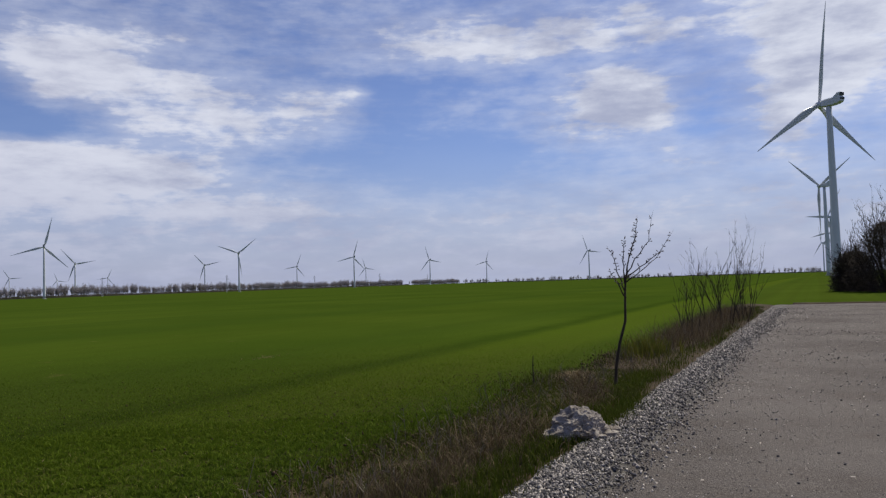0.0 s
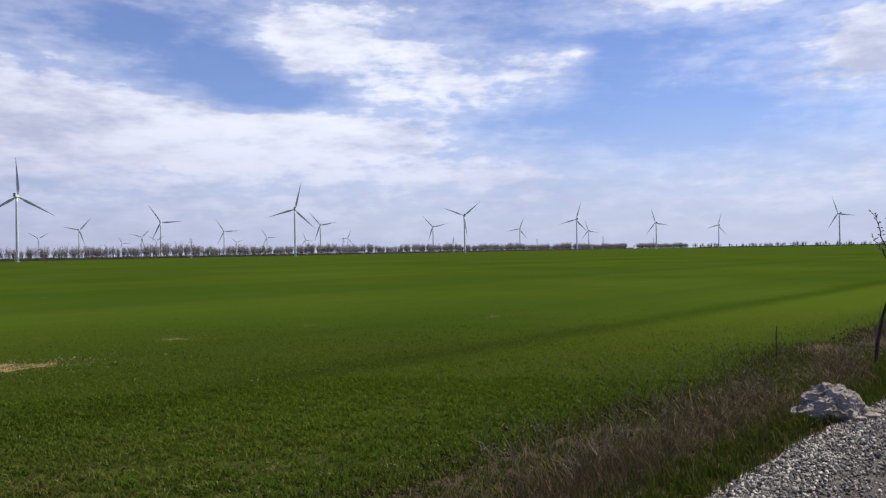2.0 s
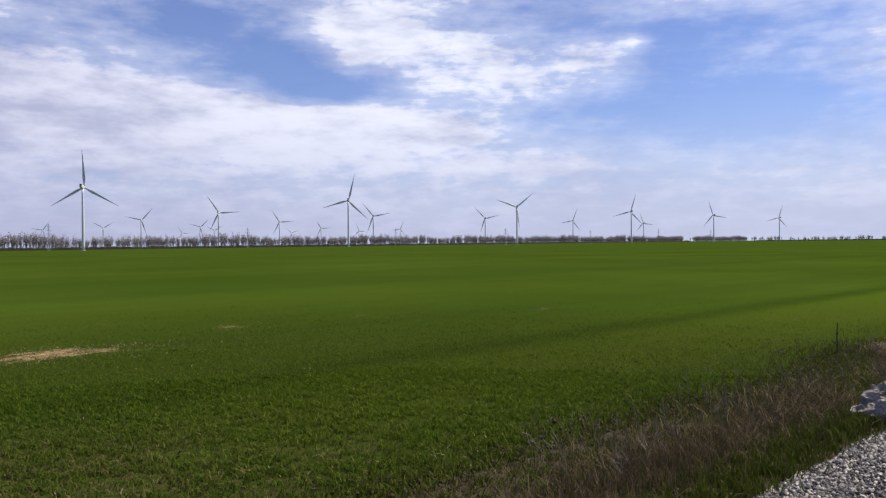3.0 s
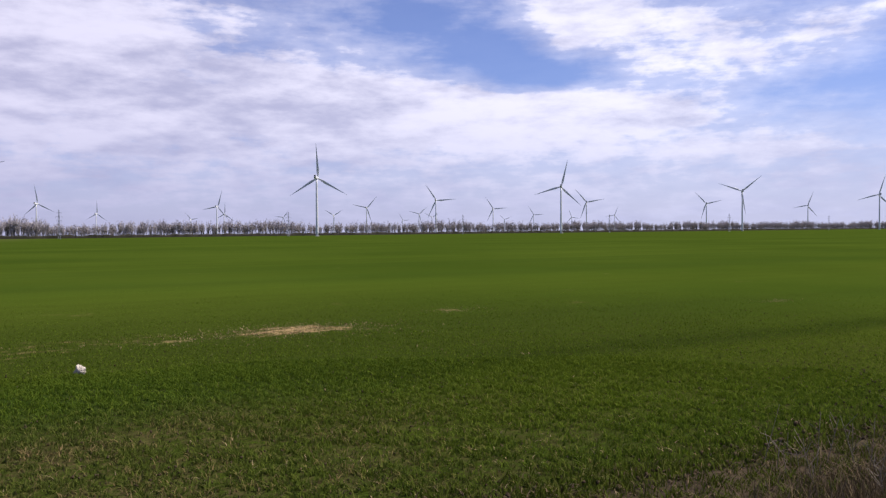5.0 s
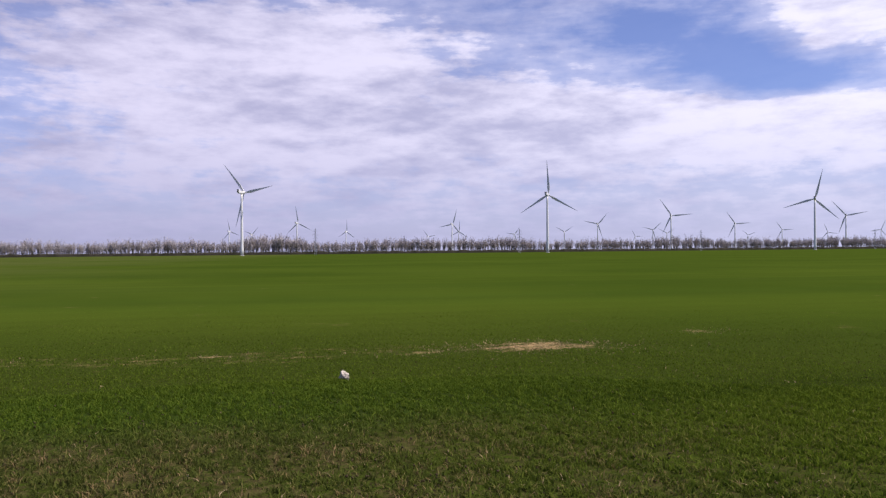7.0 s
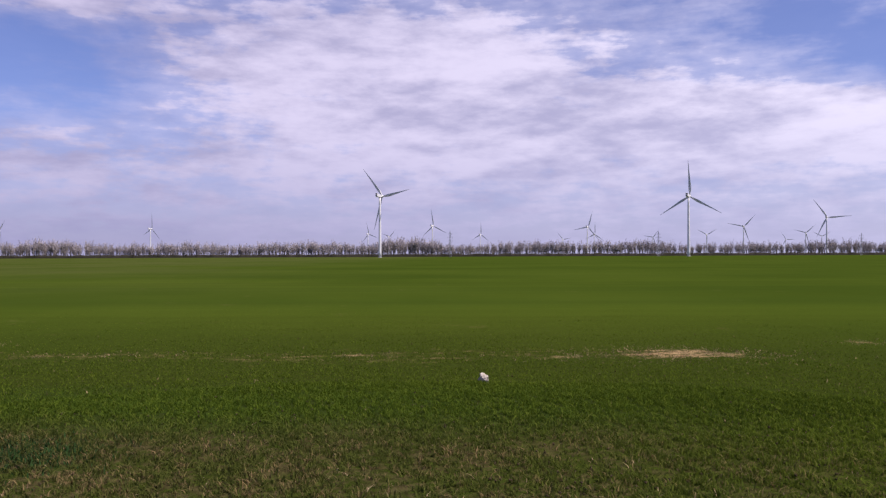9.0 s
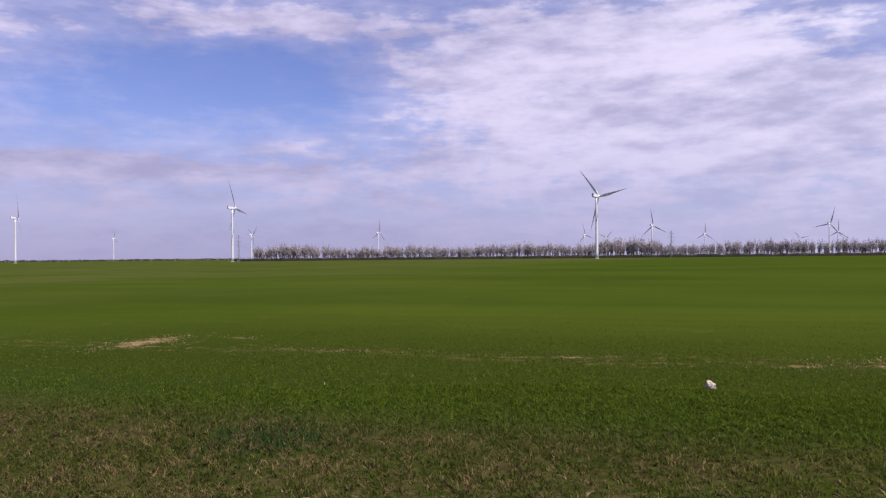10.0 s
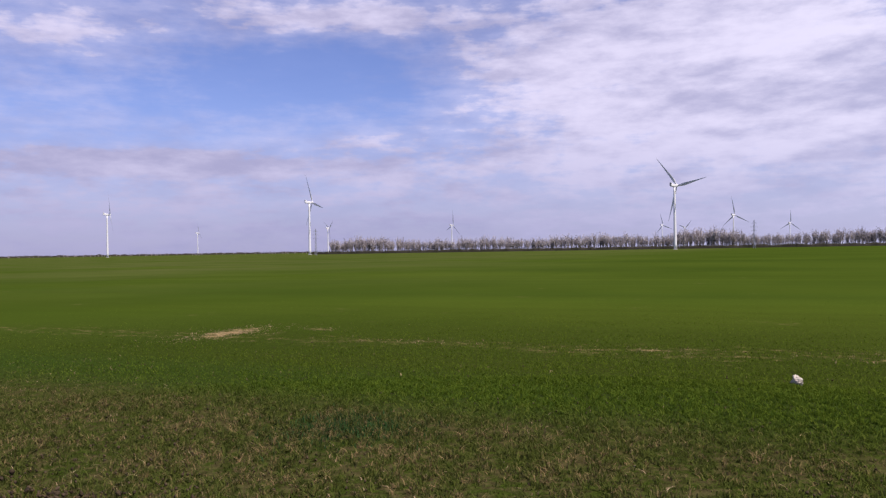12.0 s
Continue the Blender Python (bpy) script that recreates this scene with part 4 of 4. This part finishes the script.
ob = new("white_rock", broken_rock("white_rock", WHITE_ROCK, 0.092, 7, (1.0, 0.8, 0.85), 14))
ob.location = (-8.6, 4.67, 0.05)
tagged(ob, "single white rock lying in the short grass", "rock")

# ---------------------------------------------------------------- crushed stone, pebbles, grass, weeds
# loose clods on the pad: along, across, how many
CLODS = ((21.1, -0.5, 40), (18.8, -1.1, 40), (15.3, -0.3, 45), (11.8, -0.6, 45), (10.6, -0.3, 30), (16.0, 0.5, 15), (8.0, 0.6, 12))
shapes = [broken_rock("stone", STONES, 0.5, 60 + k, (1.0, 0.8, 0.65), 9 + k % 3, 0) for k in range(10)]


def bank(s, q):
    """Height of the gravel bank's skin."""
    return float(np.interp(q + 0.006 * max(s, 0), (1.3, 1.65, 1.95, 2.15, 2.36), (0.030, 0.036, 0.042, 0.028, -0.03)))


verge_gravel = bpy.data.objects["verge_gravel"]
rnd = random.Random(9)
for k in range(300):
    s = 5.0 + 4.8 * rnd.random() ** 1.3
    q = 2.12 - abs(rnd.gauss(0, 0.20)) + edge_sway(s)
    ob = part("stone", shapes[k % 10], None, verge_gravel)
    size = rnd.uniform(0.022, 0.058)
    ob.matrix_basis = Matrix.Translation(plan(s, q, bank(s, q) + size * 0.12)) @ Euler((rnd.uniform(0, 6), rnd.uniform(0, 6), rnd.uniform(0, 6))).to_matrix().to_4x4() @ Matrix.Scale(size, 4)


def scatter_stones(name, spots, material, label):
    """Many small stones joined into one mesh: spots of (place, size)."""
    vs, fs, base = [], [], 0
    lib = []
    for me in shapes:
        v = np.array([p.co for p in me.vertices])
        f = np.array([p.vertices for p in me.polygons])
        lib.append((v, f))
    for k, (place, size) in enumerate(spots):
        v, f = lib[k % 10]
        r = np.array(Euler((rng.uniform(0, 6), rng.uniform(0, 6), rng.uniform(0, 6))).to_matrix())
        vs.append(v @ r.T * size + np.array(place))
        fs.append(f + base)
        base += len(v)
    return tagged(new(name, bare(name, np.concatenate(vs), np.concatenate(fs), material)), label, "gravel", kind="stuff")


spots = []
for _ in range(56000):
    s = 4.2 + 32 * rng.random() ** 1.9
    q = 2.28 - abs(rng.normal(0, 0.30)) - 0.006 * s + edge_sway(s)
    if rng.random() < 0.22:
        q -= rng.exponential(0.45)
    size = (0.010 + 0.038 * rng.random() ** 3.0) * (1.0 + 0.02 * s)
    spots.append((plan(s, q, max(bank(s, q), 0.036 if q < 1.6 else -1) + size * 0.1), size))
scatter_stones("gravel", spots, STONES_RUN, "coarse grey and white crushed stone heaped along the road edge")
spots = []
for _ in range(15000):
    s, q = 3.0 + 30 * rng.random() ** 2.0, 1.6 - 9 * rng.random() ** 1.4
    size = rng.uniform(0.006, 0.022) * (2.2 if rng.random() < 0.05 else 1.0)
    spots.append((plan(s, q, 0.046 + 0.012 * noise.noise((s * 0.3, q * 0.3, 2.0))), size))
for s0, q0, n in CLODS:
    for _ in range(n):
        s, q = rng.normal(s0, 0.7), rng.normal(q0, 0.5)
        spots.append((plan(s, q, 0.05), rng.uniform(0.015, 0.055)))
scatter_stones("pebbles", spots, STONES_RUN, "loose pebbles scattered on the rolled gravel")
# earth crumbs: thick along the field's edge, thin over the near wheat
spots = []
for _ in range(13000):
    edge = rng.random() < 0.7
    s = -8.0 + 26 * rng.random() if edge else -9.0 + 22 * rng.random()
    q = rng.normal(3.60, 0.22) + 0.12 * math.sin(s * 1.3) if edge else 3.8 + rng.exponential(2.0)
    size = rng.uniform(0.015, 0.065) if edge else rng.uniform(0.010, 0.038)
    spots.append((plan(s, q, 0.03 if edge else 0.008), size))
scatter_stones("soil_clods", spots, CLOD, "dark crumbs of dry earth along the field edge")


def sward(name, s, q, z, height, width, material, label, lean=0.6, category="grass"):
    """Grass blades at plan places s, q: bent strips of two faces each."""
    n = len(s)
    x = s * ALONG[0] + q * LEFT[0]
    y = s * ALONG[1] + q * LEFT[1]
    a = rng.uniform(0, 2 * np.pi, n)
    b = rng.uniform(0, 2 * np.pi, n)
    l = rng.uniform(0.1, lean, n) * height
    ux, uy = np.cos(a) * width, np.sin(a) * width
    tx, ty = np.cos(b) * l, np.sin(b) * l
    v = np.zeros((n, 5, 3))
    v[:, 0] = np.stack([x - ux, y - uy, z - 0.02], -1)
    v[:, 1] = np.stack([x + ux, y + uy, z - 0.02], -1)
    v[:, 2] = np.stack([x + ux * 0.8 + tx * 0.35, y + uy * 0.8 + ty * 0.35, z + height * 0.6], -1)
    v[:, 3] = np.stack([x - ux * 0.8 + tx * 0.35, y - uy * 0.8 + ty * 0.35, z + height * 0.6], -1)
    v[:, 4] = np.stack([x + tx, y + ty, z + height], -1)
    i = np.arange(n)[:, None] * 5
    f = np.concatenate([i + [0, 1, 2], i + [0, 2, 3], i + [3, 2, 4]], 0)
    return tagged(new(name, bare(name, v.reshape(-1, 3), f, material)), label, category, kind="stuff")


def fan(n, r0, r1, a0, a1):
    """Random plan places round the standing point between two distances and bearings."""
    r = np.sqrt(rng.uniform(r0 * r0, r1 * r1, n))
    a = np.radians(rng.uniform(a0, a1, n))
    x, y = -np.sin(a) * r, np.cos(a) * r
    return x * ALONG[0] + y * ALONG[1], x * LEFT[0] + y * LEFT[1]


def lay(s, q):
    """Height of the ground under plan places, from a table of the same unevenness."""
    u = np.arange(-60, 60.1, 0.5)
    table = np.array([[swell(x, y) for x in u] for y in u])
    x, y = s * ALONG[0] + q * LEFT[0], s * ALONG[1] + q * LEFT[1]
    fx, fy = np.clip((x + 60) / 0.5, 0, 239.99), np.clip((y + 60) / 0.5, 0, 239.99)
    i, j = fx.astype(int), fy.astype(int)
    a, b = fx - i, fy - j
    return table[j, i] * (1 - a) * (1 - b) + table[j, i + 1] * a * (1 - b) + table[j + 1, i] * (1 - a) * b + table[j + 1, i + 1] * a * b


def clumped(s, q, keep):
    """Thins places so that they stand in clumps: a sum of crossed waves makes the clumps."""
    m = np.zeros(len(s))
    for k in range(9):
        a, f = 0.7 * k * k + 0.3, 14.0 + 7.3 * k
        m += np.sin((s * np.cos(a) + q * np.sin(a)) * f + 1.7 * np.sin(s * (2.1 + 0.3 * k) + q * 1.3 + k)) / 5.0
    m += rng.normal(0, 0.25, len(s))
    m = m > keep
    return s[m], q[m]


s, q = fan(760000, 3.9, 9.8, -25, 122)
m = q > 3.72 + 0.10 * np.sin(s * 1.3) + rng.normal(0, 0.10, len(s))
s, q = clumped(s[m], q[m], 0.0)
# worn spots of the margin, where earth shows
worn = np.sin(s * 2.3 + 1.1 * np.sin(q * 1.9)) * np.sin(q * 3.1 + 0.9 * np.sin(s * 1.3)) + 0.6 * np.sin(s * 5.1 + q * 4.3)
m = (worn < 0.55) | (q > 7.4 - 0.25 * np.clip(s, 0, 12)) | (rng.random(len(s)) < 0.3)
s, q = s[m], q[m]
sward("grass_near", s, q, lay(s, q), 0.025 * rng.uniform(0.4, 2.0, len(s)), 0.0046 * rng.uniform(0.6, 1.4, len(s)), BLADES, "short clumpy green wheat with straw-coloured blades", 2.3)
# further off the blades stand sparser, and the ground itself takes over
r = 8.8 + rng.exponential(4.5, 230000)
r = r[r < 26]
a = np.radians(rng.uniform(-32, 125, len(r)))
s, q = r * (-np.sin(a) * ALONG[0] + np.cos(a) * ALONG[1]), r * (-np.sin(a) * LEFT[0] + np.cos(a) * LEFT[1])
m = (q > 3.8) | (s > 41.0)
for s0, q0, a0, b0, weight in PATCHES:
    m &= ((s - s0) / a0) ** 2 + ((q - q0) / b0) ** 2 > rng.uniform(0.0, 1.0, len(s)) ** 1.5
s, q, r = s[m], q[m], r[m]
sward("grass_far", s, q, lay(s, q), 0.024 * np.clip(1.45 - r / 18, 0.22, 1) * rng.uniform(0.4, 1.5, len(s)), (0.0022 + 0.00020 * r) * rng.uniform(0.6, 1.3, len(s)), BLADES, "short green wheat stretching away over the field", 3.0)
# straw left lying in the bare patches and on the margin
ps, pq = [], []
for s0, q0, a0, b0, weight in PATCHES:
    n = int((3600 * a0 * b0 + 120) * weight ** 2)
    ps.append(s0 + a0 * 0.75 * rng.normal(0, 1, n))
    pq.append(q0 + b0 * 0.7 * rng.normal(0, 1, n))
n = 9000
ps.append(rng.uniform(-11, 6, n))
pq.append(3.8 + rng.exponential(1.7, n))
s, q = clumped(np.concatenate(ps), np.concatenate(pq), 0.05)
sward("straw_litter", s, q, lay(s, q), 0.016 * rng.uniform(0.3, 1.8, len(s)), 0.0045 * rng.uniform(0.6, 1.5, len(s)), STRAW, "pale dry straw lying in bare patches of the field", 5.0, "straw")
n = 1100
s0, q0 = -7.15 * ALONG[0] - 0.3 * ALONG[1], -7.15 * LEFT[0] - 0.3 * LEFT[1]
s, q = rng.normal(s0, 0.34, n), rng.normal(q0, 0.30, n)
sward("grass_tuft", s, q, lay(s, q), 0.045 * rng.uniform(0.3, 1.5, n), 0.005 * rng.uniform(0.6, 1.4, n), DARK_BLADES, "dark rank tuft of long grass in the wheat", 1.4)
n = 700
s, q = rng.normal(15.6, 0.45, n), rng.normal(3.2, 0.22, n)
sward("sprouting_weeds", s, q, np.full(n, 0.0), rng.uniform(0.08, 0.48, n), np.full(n, 0.008), SPROUTS, "yellow-green sprouting weeds beside the young tree", 0.7, "weeds")

# verge: brown dead weeds, low litter and a green strip beside the stones; densest close by
def verge_places(n, q0, spread):
    s = np.where(rng.random(n) < 0.62, rng.uniform(2.0, 13.0, n), rng.uniform(-9.0, 38.0, n))
    q = rng.normal(q0, spread, n)
    return s, q + 0.22 * np.sin(s * 0.9) * np.sin(s * 0.37 + 1.0)


s, q = clumped(*verge_places(70000, 3.05, 0.27), 0.05)
m = np.sin(s * 1.9 + 1.5 * np.sin(q * 3.0)) + 0.7 * np.sin(s * 0.83 + 2.0) + rng.normal(0, 0.3, len(s)) > -0.25
s, q = s[m], q[m]
m = rng.random(len(s)) < np.clip((s - 2.5) / 5.0, 0.08, 1.0)
s, q = s[m], q[m]
sward("dead_weeds", s, q, np.full(len(s), 0.02), 0.065 * rng.uniform(0.15, 2.0, len(s)) ** 1.4, 0.0035 * rng.uniform(0.5, 1.5, len(s)), WEEDS, "tangled dead brown weeds along the verge", 2.0, "weeds")
s, q = clumped(*verge_places(60000, 3.2, 0.34), 0.2)
sward("dead_litter", s, q, np.full(len(s), 0.035), 0.025 * rng.uniform(0.2, 1.5, len(s)), 0.0045 * rng.uniform(0.5, 1.6, len(s)), WEEDS, "flattened straw and dead leaves on the verge", 4.0, "weeds")
s, q = clumped(*verge_places(110000, 3.35, 0.42), 0.05)
m = q > 2.4
s, q = s[m], q[m]
sward("verge_tufts", s, q, np.full(len(s), 0.02), 0.05 * rng.uniform(0.3, 1.8, len(s)), 0.004 * rng.uniform(0.6, 1.4, len(s)), VERGE_GRASS, "scattered dull green grass tufts on the verge", 1.5)
s, q = clumped(*verge_places(46000, 2.50, 0.15), -0.05)
sward("verge_grass", s, q, np.full(len(s), 0.0), 0.075 * rng.uniform(0.3, 1.7, len(s)), 0.004 * rng.uniform(0.6, 1.4, len(s)), VERGE_GRASS, "longer green grass beside the stones", 0.9)
n = 5200
s, q = rng.normal(4.9, 0.75, n), rng.normal(2.92, 0.17, n)
sward("dead_grass_clump", s, q, np.full(n, 0.0), rng.uniform(0.04, 0.19, n), np.full(n, 0.0022), WEEDS, "tall clump of dead purple-brown grass on the verge", 0.8, "weeds")
s, q = rng.uniform(17, 33, 5000), rng.normal(3.1, 0.42, 5000)
sward("thicket", s, q, np.full(len(s), 0.0), rng.uniform(0.08, 0.55, len(s)), np.full(len(s), 0.004), WEEDS, "low brown thicket of dead twigs round the shrubs", 1.1, "weeds")
n = 420
s, q = rng.normal(12.0, 0.22, n), rng.normal(3.6, 0.14, n)
sward("straw_heap", s, q, np.full(n, 0.03), rng.uniform(0.02, 0.13, n), np.full(n, 0.006), STRAW, "small heap of pale dead straw on the verge", 2.0, "straw")
g = Geo()
rnd = random.Random(77)
for _ in range(260):
    s, q = 4.2 + 22 * rnd.random() ** 1.5, rnd.gauss(3.15, 0.3)
    p = plan(s, q, -0.02)
    h = rnd.uniform(0.15, 0.42)
    e = Vector((rnd.uniform(-0.35, 0.35), rnd.uniform(-0.35, 0.35), 1)) * h
    g.tube(p, p + e, 0.0035, 0.002, 4)
    for _ in range(rnd.randint(2, 5)):
        a = p + e * rnd.uniform(0.45, 1.0)
        b = a + Vector((rnd.uniform(-1, 1), rnd.uniform(-1, 1), rnd.uniform(0.2, 1.4))) * 0.08
        g.tube(a, b, 0.0022, 0.0016, 3)
tagged(new("dead_stalks", g.mesh("dead_stalks", PALE_STALK)), "bleached dry upright weed stalks on the verge", "weeds", kind="stuff")
